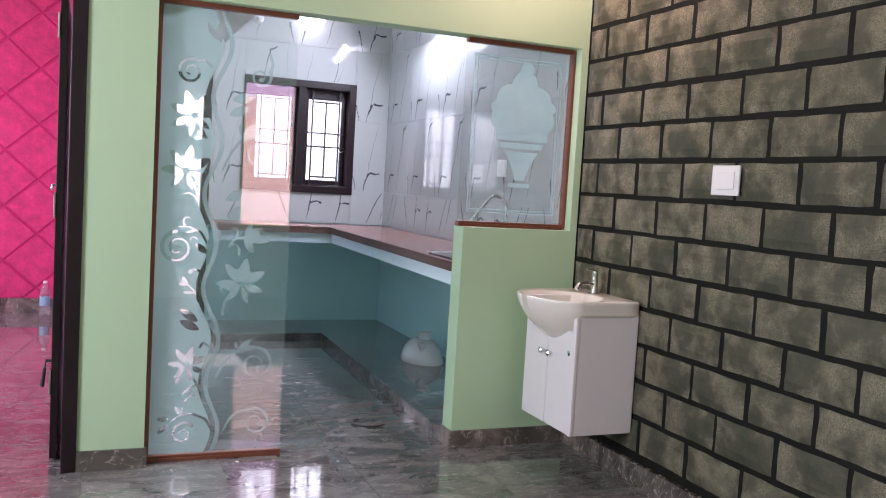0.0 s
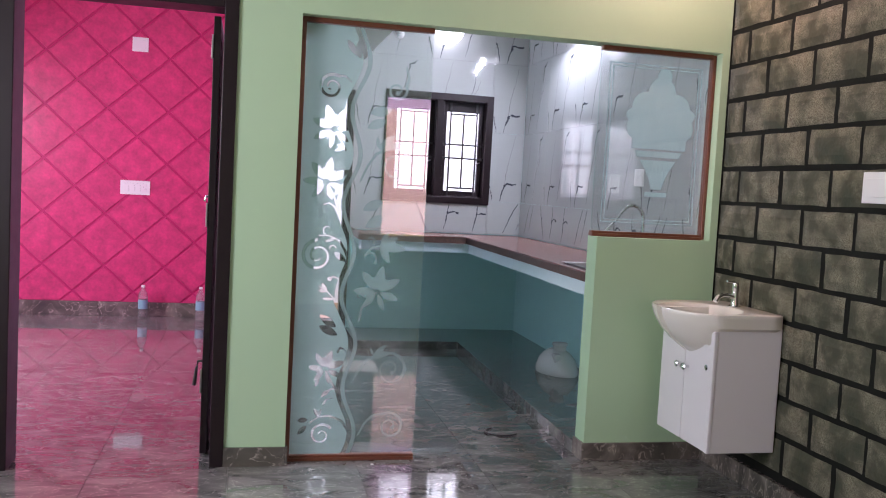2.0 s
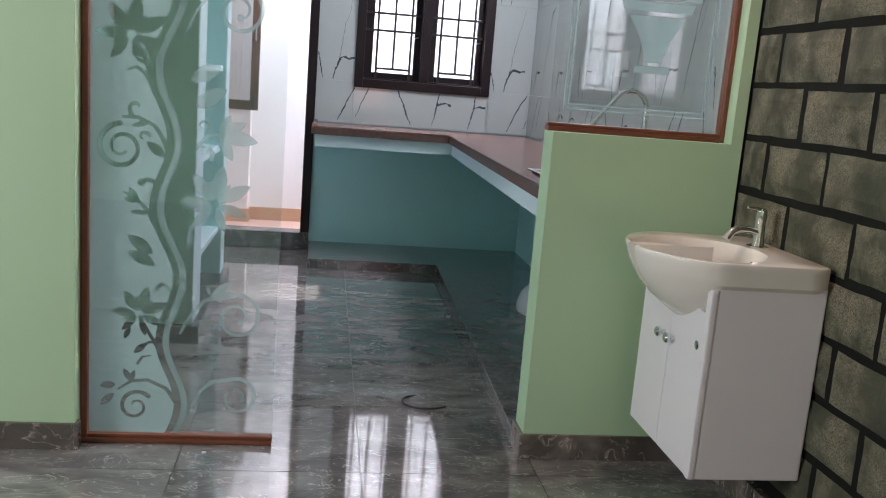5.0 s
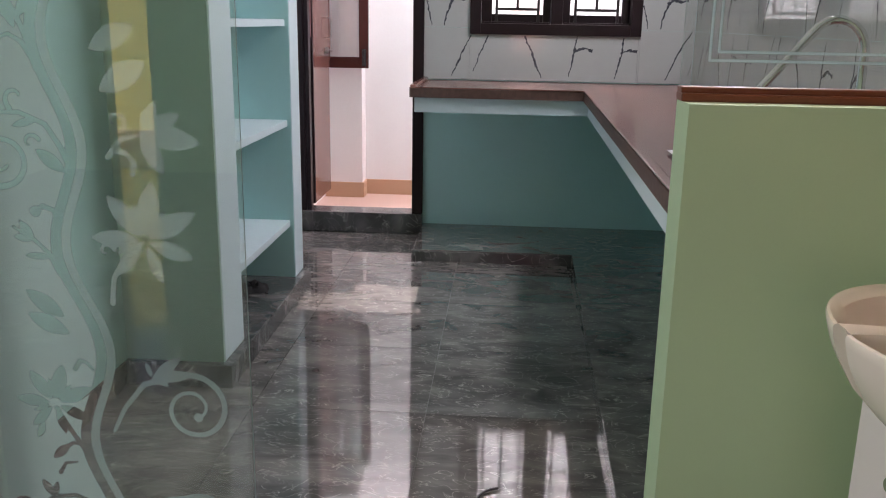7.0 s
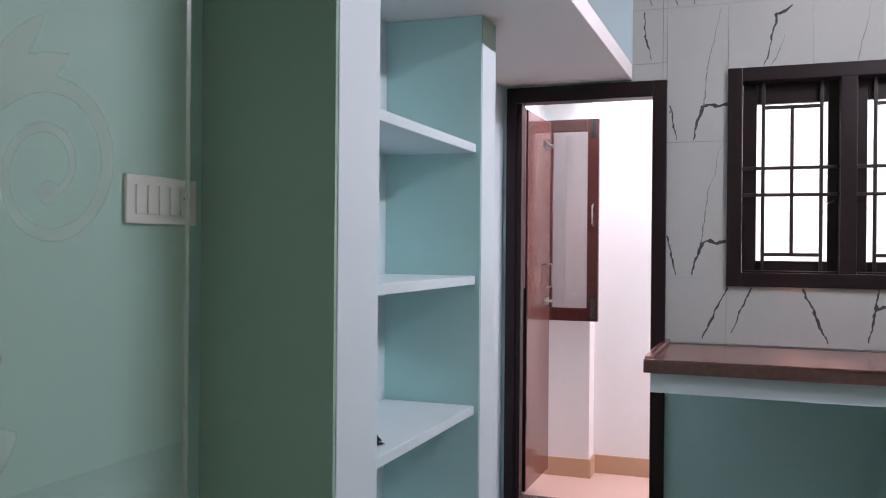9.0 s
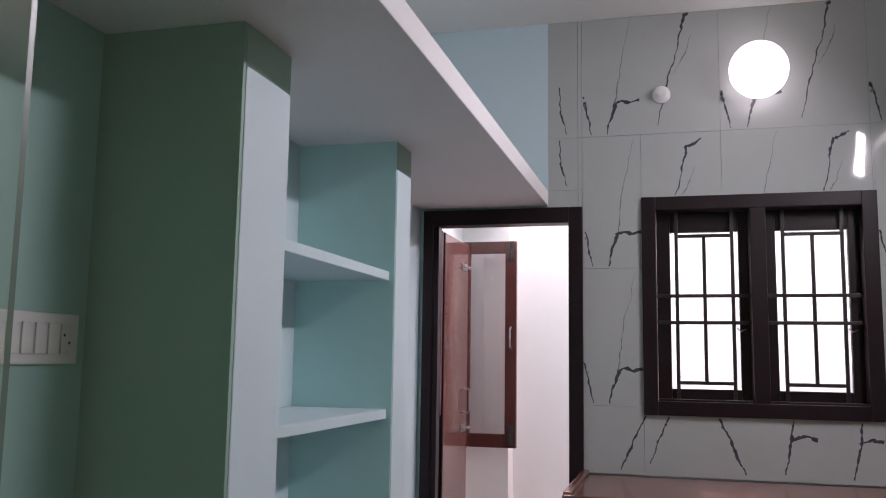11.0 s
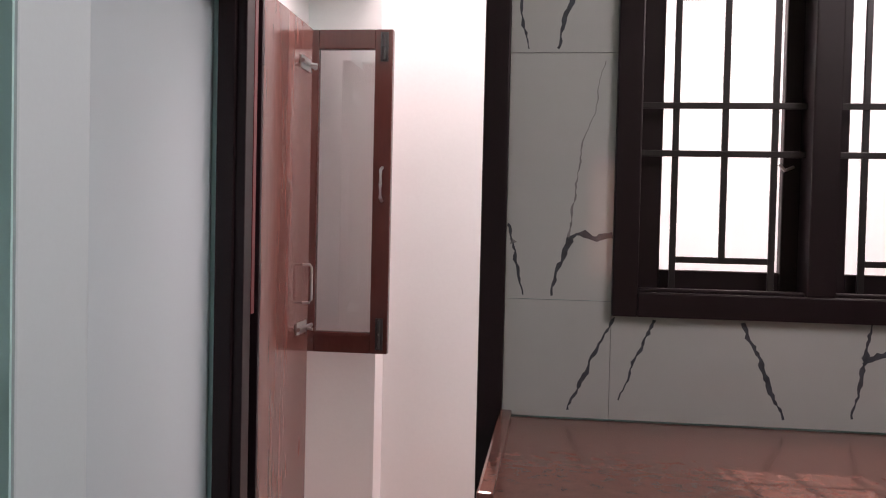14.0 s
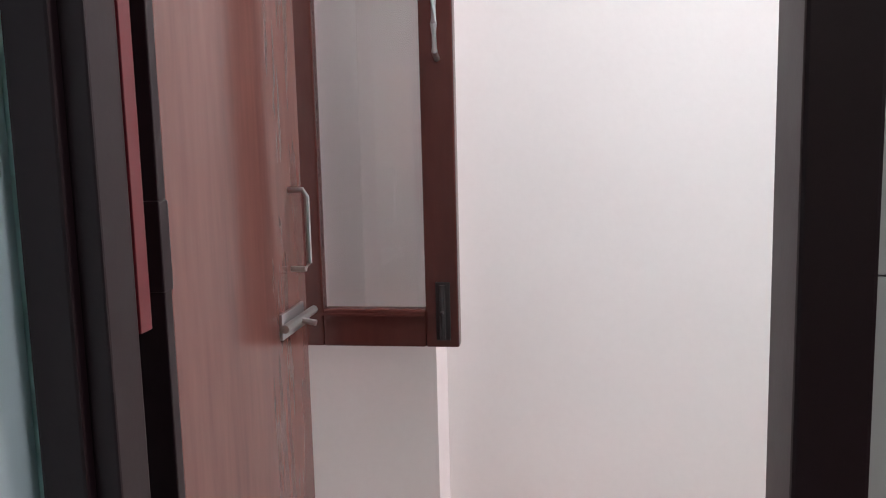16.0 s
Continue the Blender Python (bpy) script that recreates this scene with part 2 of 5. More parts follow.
def stone_paint(name):
    """Sponged stone-look paint: olive brown ground with pale stippled crackle, each block a little different."""
    m = bpy.data.materials.new(name)
    m.use_nodes = True
    n, l = m.node_tree.nodes, m.node_tree.links
    b = n["Principled BSDF"]
    b.inputs["Roughness"].default_value = 0.65
    b.inputs["Specular IOR Level"].default_value = 0.3
    tc, info, shift = n.new("ShaderNodeTexCoord"), n.new("ShaderNodeObjectInfo"), n.new("ShaderNodeVectorMath")
    shift.operation = "MULTIPLY_ADD"
    shift.inputs[1].default_value = (31, 17, 43)
    l.new(info.outputs["Random"], shift.inputs[0])
    l.new(tc.outputs["Object"], shift.inputs[2])
    big, crk, fin = n.new("ShaderNodeTexNoise"), n.new("ShaderNodeTexVoronoi"), n.new("ShaderNodeTexNoise")
    crk.feature = "DISTANCE_TO_EDGE"
    big.inputs["Scale"].default_value, big.inputs["Detail"].default_value = 7, 5
    crk.inputs["Scale"].default_value = 105
    fin.inputs["Scale"].default_value, fin.inputs["Detail"].default_value = 70, 6
    warp = n.new("ShaderNodeVectorMath")
    warp.operation = "MULTIPLY_ADD"
    warp.inputs[1].default_value = (0.055, 0.055, 0.055)
    l.new(fin.outputs["Color"], warp.inputs[0])
    l.new(shift.outputs[0], warp.inputs[2])
    for x in (big, fin):
        l.new(shift.outputs[0], x.inputs["Vector"])
    l.new(warp.outputs[0], crk.inputs["Vector"])
    ground, stip, top = n.new("ShaderNodeValToRGB"), n.new("ShaderNodeMath"), n.new("ShaderNodeMixRGB")
    ground.color_ramp.elements[0].position, ground.color_ramp.elements[0].color = 0.3, (0.046, 0.054, 0.034, 1)
    ground.color_ramp.elements[1].position, ground.color_ramp.elements[1].color = 0.72, (0.125, 0.116, 0.072, 1)
    l.new(big.outputs[0], ground.inputs[0])
    thin = n.new("ShaderNodeMapRange")
    thin.inputs[1].default_value, thin.inputs[2].default_value, thin.inputs[3].default_value, thin.inputs[4].default_value = 0.02, 0.16, 1.0, 0.0
    l.new(crk.outputs["Distance"], thin.inputs[0])
    patch = n.new("ShaderNodeMapRange")
    patch.inputs[1].default_value, patch.inputs[2].default_value = 0.45, 0.62
    l.new(big.outputs[0], patch.inputs[0])
    stip.operation = "MULTIPLY"
    l.new(thin.outputs[0], stip.inputs[0])
    l.new(patch.outputs[0], stip.inputs[1])
    sc = n.new("ShaderNodeMath")
    sc.operation = "MULTIPLY"
    sc.inputs[1].default_value = 0.62
    l.new(stip.outputs[0], sc.inputs[0])
    top.inputs[2].default_value = (0.44, 0.42, 0.30, 1)
    l.new(sc.outputs[0], top.inputs[0])
    l.new(ground.outputs[0], top.inputs[1])
    l.new(top.outputs[0], b.inputs["Base Color"])
    bp = n.new("ShaderNodeBump")
    bp.inputs["Strength"].default_value, bp.inputs["Distance"].default_value = 0.6, 0.004
    hh = n.new("ShaderNodeMath")
    hh.operation = "ADD"
    l.new(fin.outputs[0], hh.inputs[0])
    l.new(stip.outputs[0], hh.inputs[1])
    l.new(hh.outputs[0], bp.inputs["Height"])
    l.new(bp.outputs[0], b.inputs["Normal"])
    return m


stone = stone_paint("sponged_stone_paint")


def bx(bm, x0, x1, y0, y1, z0, z1, bevel=0.0):
    """Adds a box, with its edges rounded by bevel."""
    v = [bm.verts.new((x, y, z)) for z in (z0, z1) for y in (y0, y1) for x in (x0, x1)]
    f = [bm.faces.new([v[i] for i in q]) for q in ((0, 2, 3, 1), (4, 5, 7, 6), (0, 1, 5, 4), (2, 6, 7, 3), (0, 4, 6, 2), (1, 3, 7, 5))]
    if bevel:
        es = {e for q in f for e in q.edges}
        bmesh.ops.bevel(bm, geom=list(es), offset=bevel, segments=2, affect="EDGES", profile=0.6)
    return bm


def prism(bm, pts, z0, z1, bevel=0.0):
    """An upright prism over a plan outline (counter-clockwise)."""
    lo = [bm.verts.new((x, y, z0)) for x, y in pts]
    hi = [bm.verts.new((x, y, z1)) for x, y in pts]
    k = len(pts)
    f = [bm.faces.new(lo[::-1]), bm.faces.new(hi)]
    f += [bm.faces.new((lo[i], lo[(i + 1) % k], hi[(i + 1) % k], hi[i])) for i in range(k)]
    if bevel:
        bmesh.ops.bevel(bm, geom=list({e for q in f for e in q.edges}), offset=bevel, segments=2, affect="EDGES", profile=0.6)
    return bm


def rod(bm, pts, r, sides=8, close=True):
    """A round bar along a line of points; r may be one radius or one for each point."""
    pts = [Vector(p) for p in pts]
    rs = r if isinstance(r, (list, tuple)) else [r] * len(pts)
    rings = []
    up = Vector((0, 0, 1))
    for i, p in enumerate(pts):
        d = (pts[min(i + 1, len(pts) - 1)] - pts[max(i - 1, 0)]).normalized()
        a = d.cross(up if abs(d.z) < 0.95 else Vector((1, 0, 0))).normalized()
        c = d.cross(a).normalized()
        rings.append([bm.verts.new(p + rs[i] * (math.cos(w) * a + math.sin(w) * c)) for w in [2 * math.pi * k / sides for k in range(sides)]])
    for a, c in zip(rings, rings[1:]):
        for k in range(sides):
            bm.faces.new((a[k], a[(k + 1) % sides], c[(k + 1) % sides], c[k]))
    if close:
        bm.faces.new(rings[0][::-1])
        bm.faces.new(rings[-1])
    return bm


def lathe(bm, profile, origin=(0, 0, 0), sides=24):
    """A turned body: profile of (radius, height)."""
    ox, oy, oz = origin
    rings = [[bm.verts.new((ox + r * math.cos(2 * math.pi * k / sides), oy + r * math.sin(2 * math.pi * k / sides), oz + z)) for k in range(sides)] for r, z in profile]
    for a, c in zip(rings, rings[1:]):
        for k in range(sides):
            bm.faces.new((a[k], a[(k + 1) % sides], c[(k + 1) % sides], c[k]))
    bm.faces.new(rings[0][::-1])
    bm.faces.new(rings[-1])
    return bm


def link(name, bm, material, smooth=False):
    me = bpy.data.meshes.new(name)
    bmesh.ops.recalc_face_normals(bm, faces=bm.faces)
    bm.to_mesh(me)
    bm.free()
    for m in material if isinstance(material, (list, tuple)) else [material]:
        me.materials.append(m)
    if smooth:
        me.polygons.foreach_set("use_smooth", [True] * len(me.polygons))
        me.set_sharp_from_angle(angle=radians(40))
    return new(name, me)


def part(name, bm, material, parent, label="", smooth=False):
    o = link(name, bm, material, smooth)
    o.parent = parent
    o.matrix_parent_inverse = parent.matrix_world.inverted()
    if label:
        o["label"] = label
    return o


def thing(name, x, y, z, label, category, group="", kind=""):
    e = new(name)
    e.location = (x, y, z)
    e.empty_display_size = 0.1
    bpy.context.view_layer.update()
    return tagged(e, label, category, group, kind)


def wall(name, boxes, material, label, category="wall"):
    bm = bmesh.new()
    for b in boxes:
        bx(bm, *b)
    return tagged(link(name, bm, material), label, category, kind="structure")


def boxpart(name, parent, material, x0, x1, y0, y1, z0, z1, bevel=0.003, label=""):
    return part(name, bx(bmesh.new(), x0, x1, y0, y1, z0, z1, bevel), material, parent, label)


# ---------------------------------------------------------------- structure
CEIL = 3.05
BACK = 3.583           # kitchen back wall, tiled face
KR = 0.735             # kitchen right wall
BR = 0.655             # brick wall of the hall
KL = -1.655            # kitchen left wall
SHX = -1.298           # front of the shelf columns
PINKY = 4.40           # far wall of the pink room

wall("wall_partition", [
    (-4.2, -2.75, 0, 0.12, 0, CEIL), (-2.75, -1.772, 0, 0.12, 2.136, CEIL), (-1.772, -1.49, 0, 0.12, 0, CEIL),
    (-1.49, 0.615, 0, 0.12, 2.09, CEIL), (0, 0.615, 0, 0.12, 0, 1.136), (0.615, BR, 0, 0.12, 0, CEIL)],
    green, "pale green painted partition wall with a glazed opening")
wall("wall_brick_side", [(BR + 0.012, 0.9, -5.3, 0.12, 0, CEIL)], mortar, "dark wall behind the painted stone blocks")
# The gap in this wall is added for the hall's fill lamp.
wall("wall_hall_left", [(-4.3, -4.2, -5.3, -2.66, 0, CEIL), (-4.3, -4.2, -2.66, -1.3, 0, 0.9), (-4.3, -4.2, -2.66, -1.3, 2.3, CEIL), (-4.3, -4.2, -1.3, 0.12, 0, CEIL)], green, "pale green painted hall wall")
wall("wall_hall_front", [(-4.3, -3.62, -5.42, -5.3, 0, CEIL), (-3.62, -3.25, -5.42, -5.3, 2.1, CEIL), (-3.25, -0.25, -5.42, -5.3, 0, CEIL), (-0.25, 0.29, -5.42, -5.3, 0, 0.78), (-0.25, 0.29, -5.42, -5.3, 2.32, CEIL), (0.29, 0.9, -5.42, -5.3, 0, CEIL)], green, "pale green painted hall wall with a narrow doorway and a second opening")
wall("wall_kitchen_right", [(KR + 0.008, KR + 0.2, 0.12, 3.85, 0, CEIL)], lifted_teal, "teal painted kitchen wall below the tiles")
wall("wall_kitchen_left", [(KL - 0.09, KL, 0.12, BACK, 0, CEIL)], teal, "pale teal painted kitchen wall")
WX0, WX1, WZ0, WZ1 = -0.553, 0.430, 1.203, 2.18
DX0, DX1, DZ0, DZ1 = -1.583, -0.82, 0.127, 2.146
wall("wall_kitchen_back", [
    (KL - 0.09, DX0, BACK + 0.008, 3.70, 0, CEIL), (DX0, DX1, BACK + 0.008, 3.70, DZ1, CEIL), (DX1, WX0, BACK + 0.008, 3.70, 0, CEIL),
    (WX0, WX1, BACK + 0.008, 3.70, 0, WZ0), (WX0, WX1, BACK + 0.008, 3.70, WZ1, CEIL), (WX1, KR + 0.008, BACK + 0.008, 3.70, 0, CEIL)],
    lifted_teal, "teal painted back wall of the kitchen below the tiles")
wall("wall_pink_far", [(-4.8, KL - 0.09, PINKY + 0.006, PINKY + 0.15, 0, CEIL)], pinkdark, "deep pink wall with a lattice of diamond grooves")
wall("wall_pink_right", [(KL - 0.15, KL - 0.092, 0.12, PINKY, 0, CEIL)], palepink, "pale pink side wall")
wall("wall_pink_left", [(-4.9, -4.8, 0.12, 1.5, 0, CEIL), (-4.9, -4.8, 3.1, PINKY, 0, CEIL), (-4.9, -4.8, 1.5, 3.1, 0, 0.9), (-4.9, -4.8, 1.5, 3.1, 2.3, CEIL)], palepink, "pale pink wall with a window opening")
wall("wall_pink_near", [(-4.8, -2.75, 0.124, 0.16, 0, CEIL), (-2.75, -1.772, 0.124, 0.16, 2.14, CEIL)], palepink, "pale pink wall beside the door")
tagged(link("ceiling", bx(bmesh.new(), -4.9, 1.0, -5.42, 3.70, CEIL, CEIL + 0.12), ceilpaint), "plain white ceiling slab", "ceiling", kind="structure")
tagged(link("ceiling_pink_room", bx(bmesh.new(), -4.9, KL - 0.11, 3.70, 4.6, CEIL, CEIL + 0.12), ceilpaint), "plain white ceiling slab", "ceiling", kind="structure")

# yard behind the kitchen
YF, YARD, PILX, PILY = 0.015, 4.71, -1.35, 4.56
wall("wall_yard_far", [(PILX, 2.0, YARD, YARD + 0.15, -0.1, 2.9)], yardwhite, "white plastered yard wall with peach skirting")
wall("wall_yard_pillar", [(-1.63, PILX, PILY, YARD + 0.15, -0.1, 2.9)], yardwhite, "white plastered pillar beside the yard wall")
wall("wall_yard_side", [(1.9, 2.0, 3.70, YARD, -0.1, 2.9)], yardwhite, "white plastered yard wall")
wall("wall_yard_left", [(-1.74, -1.63, 3.70, YARD + 0.15, -0.1, 2.9)], yardwhite, "white plastered yard wall")
tagged(link("floor_yard", bx(bmesh.new(), -1.63, 1.9, 3.70, YARD, -0.1, YF), peachfloor), "peach tiled yard floor", "floor", kind="structure")
tagged(link("ground", bx(bmesh.new(), -400, 400, -400, 400, -0.3, -0.12), mat("bare_ground", (0.3, 0.24, 0.17), 0.9, spread=0.2)), "bare earth ground around the house", "ground", kind="structure")
tagged(link("floor", bx(bmesh.new(), -4.9, 1.0, -5.42, 4.45, -0.11, -0.008), grout), "grey marble tiled floor with thin dark joints", "floor", kind="structure")

# ---------------------------------------------------------------- skirting, plinth, step
def trim_run(name, boxes, material, label):
    """Skirting of separate tile lengths with open joints."""
    root = tagged(new(name), label, "skirting", kind="structure")
    for x0, x1, y0, y1, z0, z1 in boxes:
        along = 0 if x1 - x0 > y1 - y0 else 1
        a, b = (x0, x1) if along == 0 else (y0, y1)
        k = max(1, round((b - a) / 0.59))
        for i in range(k):
            p, q = a + (b - a) * i / k + (0.0008 if i else 0), a + (b - a) * (i + 1) / k
            boxpart("skirting_tile", root, material, *((p, q, y0, y1) if along == 0 else (x0, x1, p, q)), z0, z1, 0.002)
    return root


trim_run("baseboard_partition", [(-1.772, -1.49, -0.012, 0, 0, 0.09), (-1.49, -1.478, -0.012, 0.03, 0, 0.09), (-0.012, BR, -0.012, 0, 0, 0.09), (-0.012, 0, 0, 0.12, 0, 0.09), (-4.2, -2.76, -0.012, 0, 0, 0.085)], skirt, "brown-grey marble skirting along the green wall")
trim_run("baseboard_brick", [(BR - 0.014, BR + 0.012, -5.3, -0.012, 0, 0.1)], skirt, "brown-grey marble skirting under the stone blocks")
trim_run("baseboard_kitchen_left", [(KL, KL + 0.012, 0.12, 1.168, 0, 0.085), (KL, KL + 0.012, 2.45, 3.54, 0, 0.085)], skirt, "grey marble skirting along the kitchen wall")
trim_run("baseboard_pink", [(-4.8, KL - 0.16, PINKY - 0.016, PINKY - 0.004, 0, 0.13), (-2.78, -2.75, 0.17, 0.182, 0, 0.12)], skirt, "grey marble skirting along the pink wall")
trim_run("baseboard_yard", [(PILX, 1.9, YARD - 0.012, YARD, YF, YF + 0.11), (PILX, PILX + 0.012, PILY, YARD - 0.012, YF, YF + 0.11), (-1.62, PILX + 0.012, PILY - 0.012, PILY, YF, YF + 0.11)], peach, "peach tile skirting in the yard")

trim_run("baseboard_plinth", [(-0.812, 0.05, 2.930, 2.9385, 0, 0.058)], greyskirt, "dark marble riser of the kitchen plinth")
bm = prism(bmesh.new(), [(-0.812, 2.94), (0.056, 2.94), (-0.015, 0.124), (KR, 0.124), (KR, BACK), (-0.82, BACK)], 0, 0.064, 0.004)
tagged(link("plinth", bm, floortile), "low grey marble plinth under the kitchen counters", "plinth", kind="structure")
tagged(link("door_step", bx(bmesh.new(), KL, -0.822, 3.545, 3.72, 0, DZ0 - 0.002, 0.004), greyskirt), "dark marble step at the yard door", "step", kind="structure")

# ---------------------------------------------------------------- counter, sink and tap
counter = thing("kitchen_counter", 0.3, 2.9, 0.8, "L-shaped red-brown granite worktop on teal concrete beams", "counter")
SX0, SX1, SY0, SY1 = 0.12, 0.48, 0.22, 0.76
bm = bmesh.new()
E5 = 0.0001
prism(bm, [(-0.82, 2.863), (0.068, 2.863), (0.034, 0.49 + E5), (SX0, 0.49 + E5), (SX0, SY1), (SX1, SY1), (SX1, SY0), (SX0, SY0), (SX0, 0.49), (0.034, 0.49), (0.0215, 0.124), (KR, 0.124), (KR, BACK), (-0.82, BACK)], 0.894, 0.936)
part("worktop", bm, granite, counter, "polished red-brown granite worktop")
bm = prism(bmesh.new(), [(-0.826, 2.85), (0.062, 2.85), (0.009, 0.124), (0.0215, 0.124), (0.0755, 2.8625), (-0.826, 2.8625)], 0.892, 0.938, 0.003)
part("front_edge", bm, granite_edge, counter, "rough chipped granite edge")
bm = prism(bmesh.new(), [(-0.826, 2.851), (0.0625, 2.851), (0.0095, 0.124), (0.036, 0.124), (0.091, 2.876), (-0.826, 2.876)], 0.9385, 0.9445, 0.0025)
part("front_lip", bm, granite, counter, "low polished lip along the worktop edge")
part("end_lip", bx(bmesh.new(), -0.826, -0.795, 2.88, BACK, 0.9365, 0.954, 0.006), granite, counter, "raised granite lip")
bm = prism(bmesh.new(), [(-0.802, 2.872), (0.088, 2.872), (0.034, 0.124), (0.12, 0.124), (0.18, 3.01), (-0.802, 3.01)], 0.815, 0.892, 0.003)
part("beam", bm, pale, counter, "pale teal painted beam under the worktop")
bm = prism(bmesh.new(), [(-0.80, 3.012), (0.182, 3.012), (0.122, 0.124), (SX0 - 0.005, 0.124), (SX0 - 0.005, SY1 + 0.03), (KR, SY1 + 0.03), (KR, BACK), (-0.80, BACK)], 0.84, 0.893)
part("slab", bm, teal, counter, "teal painted concrete slab")

sink = thing("kitchen_sink", 0.34, 0.49, 0.9, "steel sink set into the granite worktop", "sink")
bm = bmesh.new()
for i, (o, z) in enumerate(((0.0, 0.945), (-0.02, 0.943), (-0.03, 0.92), (-0.05, 0.78), (-0.12, 0.77))):
    ring = [bm.verts.new((x, y, z)) for x, y in ((SX0 - 0.012 - o, SY0 - 0.012 - o), (SX1 + 0.012 + o, SY0 - 0.012 - o), (SX1 + 0.012 + o, SY1 + 0.012 + o), (SX0 - 0.012 - o, SY1 + 0.012 + o))]
    if i:
        for k in range(4):
            bm.faces.new((prev[k], prev[(k + 1) % 4], ring[(k + 1) % 4], ring[k]))
    prev = ring
bm.faces.new(prev)
part("bowl", bm, steel, sink)
tap = thing("kitchen_tap", 0.53, 0.60, 0.94, "chrome swan-neck kitchen tap on the worktop", "tap")
arc = [(0.53, 0.60, 0.94), (0.53, 0.60, 1.22)] + [(0.46 + 0.07 * math.cos(a), 0.60, 1.22 + 0.075 * math.sin(a)) for a in [math.pi * k / 10 * 0.8 for k in range(1, 11)]]
arc += [(arc[-1][0] - 0.14, 0.60, arc[-1][2] - 0.17)]
part("spout", rod(bmesh.new(), arc, 0.011, 10), chrome, tap, smooth=True)
part("collar", lathe(bmesh.new(), [(0.026, 0), (0.026, 0.012), (0.015, 0.03), (0.013, 0.05)], (0.53, 0.60, 0.94)), chrome, tap, smooth=True)
part("lever", rod(bmesh.new(), [(0.53, 0.60, 1.0), (0.50, 0.55, 1.03)], [0.008, 0.005], 8), chrome, tap, smooth=True)

# ---------------------------------------------------------------- shelf niche and loft
unit = thing("shelf_unit", -1.48, 1.9, 0, "built-in teal open shelf unit with four shelves on a marble base", "shelf")
C1A, C1B, C2A, C2B, UTOP = 1.20, 1.435, 2.275, 2.43, 2.155
# Low light on this side is put into the panel's darker green.
boxpart("side_panel", unit, shaded_green, KL, SHX - 0.003, C1A, C1A + 0.012, 0.085, UTOP, 0, "side panel in green darkened for its unlit side")
for y0, y1 in ((C1A + 0.012, C1B), (C2A, C2B)):
    boxpart("front_post", unit, pale, KL, SHX, y0, y1, 0.085, UTOP - 0.095, 0.004)
    # Post head coloured darker as the shade below the loft slab.
    boxpart("post_head", unit, shaded_green, KL, SHX - 0.002, y0, y1, UTOP - 0.095, UTOP, 0, "post head darkened for the shade under the loft")
boxpart("back_panel", unit, pale, KL, KL + 0.004, C1B, C2A, 0.085, UTOP, 0)
boxpart("side_lining", unit, lifted_teal, KL + 0.004, SHX - 0.004, C2A - 0.004, C2A, 0.085, UTOP, 0)
for z in (0.362, 0.828, 1.27, 1.717):
    boxpart("shelf_board", unit, pale, KL + 0.004, SHX - 0.02, C1B, C2A - 0.004, z - 0.03, z, 0.003)
boxpart("base", unit, greyskirt, KL, SHX + 0.033, C1A - 0.03, C2B + 0.015, 0, 0.085, 0.004, "dark marble base")

loft = thing("loft_slab", -1.3, 1.8, 2.15, "white concrete loft slab over the shelves and yard door", "loft", kind="structure")
boxpart("slab", loft, white, KL, -0.98, 0.124, BACK, UTOP + 0.001, 2.228, 0.004)
boxpart("loft_back", loft, coolwhite, KL, KL + 0.015, 0.124, BACK, 2.228, CEIL, 0, "teal painted wall above the loft")
boxpart("loft_end", loft, coolwhite, KL + 0.015, -0.98, BACK - 0.003, BACK + 0.005, 2.228, CEIL, 0, "teal painted end wall above the loft")
boxpart("white_return", loft, coolwhite, KL + 0.0005, KL + 0.05, C2B + 0.001, BACK + 0.005, 0.085, UTOP, 0, "white painted strip of wall beside the yard door")


def rag(name, x, y, z, size, label, seed):
    """A crumpled rag: a bumpy low heap with an uneven outline."""
    rnd = random.Random(seed)
    bm = bmesh.new()
    k = 18
    rings = []
    for r, h in ((1.0, 0.004), (0.75, 0.02), (0.45, 0.03), (0.15, 0.025)):
        rings.append([bm.verts.new((x + size * r * math.cos(2 * math.pi * i / k) * (0.6 + 0.6 * rnd.random()), y + size * 1.3 * r * math.sin(2 * math.pi * i / k) * (0.6 + 0.6 * rnd.random()), z + h * (0.5 + rnd.random()))) for i in range(k)])
    for a, c in zip(rings, rings[1:]):
        for i in range(k):
            bm.faces.new((a[i], a[(i + 1) % k], c[(i + 1) % k], c[i]))
    bm.faces.new(rings[-1])
    o = link(name, bm, black, True)
    return tagged(o, label, "rag")


rag("rag", -1.44, 2.05, 0.084, 0.07, "crumpled black rag on the marble shelf base", 3)
rag("rag", -1.40, 1.60, 0.827, 0.04, "small crumpled black rag on a shelf board", 5)
bm = bmesh.new()
rnd = random.Random(8)
rings = []
for k in range(9):
    z = 0.361 + 0.026 * k
    r = 0.022 * (1.1 - 0.07 * k)
    rings.append([bm.verts.new((-1.385 + 0.006 * math.sin(k * 1.3) + r * 1.5 * math.cos(a) * rnd.uniform(0.7, 1.2), 1.475 + 0.003 * k + r * math.sin(a) * rnd.uniform(0.7, 1.2), z)) for a in [2 * math.pi * i / 10 for i in range(10)]])
for a, c in zip(rings, rings[1:]):
    for i in range(10):
        bm.faces.new((a[i], a[(i + 1) % 10], c[(i + 1) % 10], c[i]))
bm.faces.new(rings[0][::-1])
bm.faces.new(rings[-1])
tagged(link("cloth_roll", bm, black, True), "black rolled cloth standing on the lowest shelf board", "cloth")

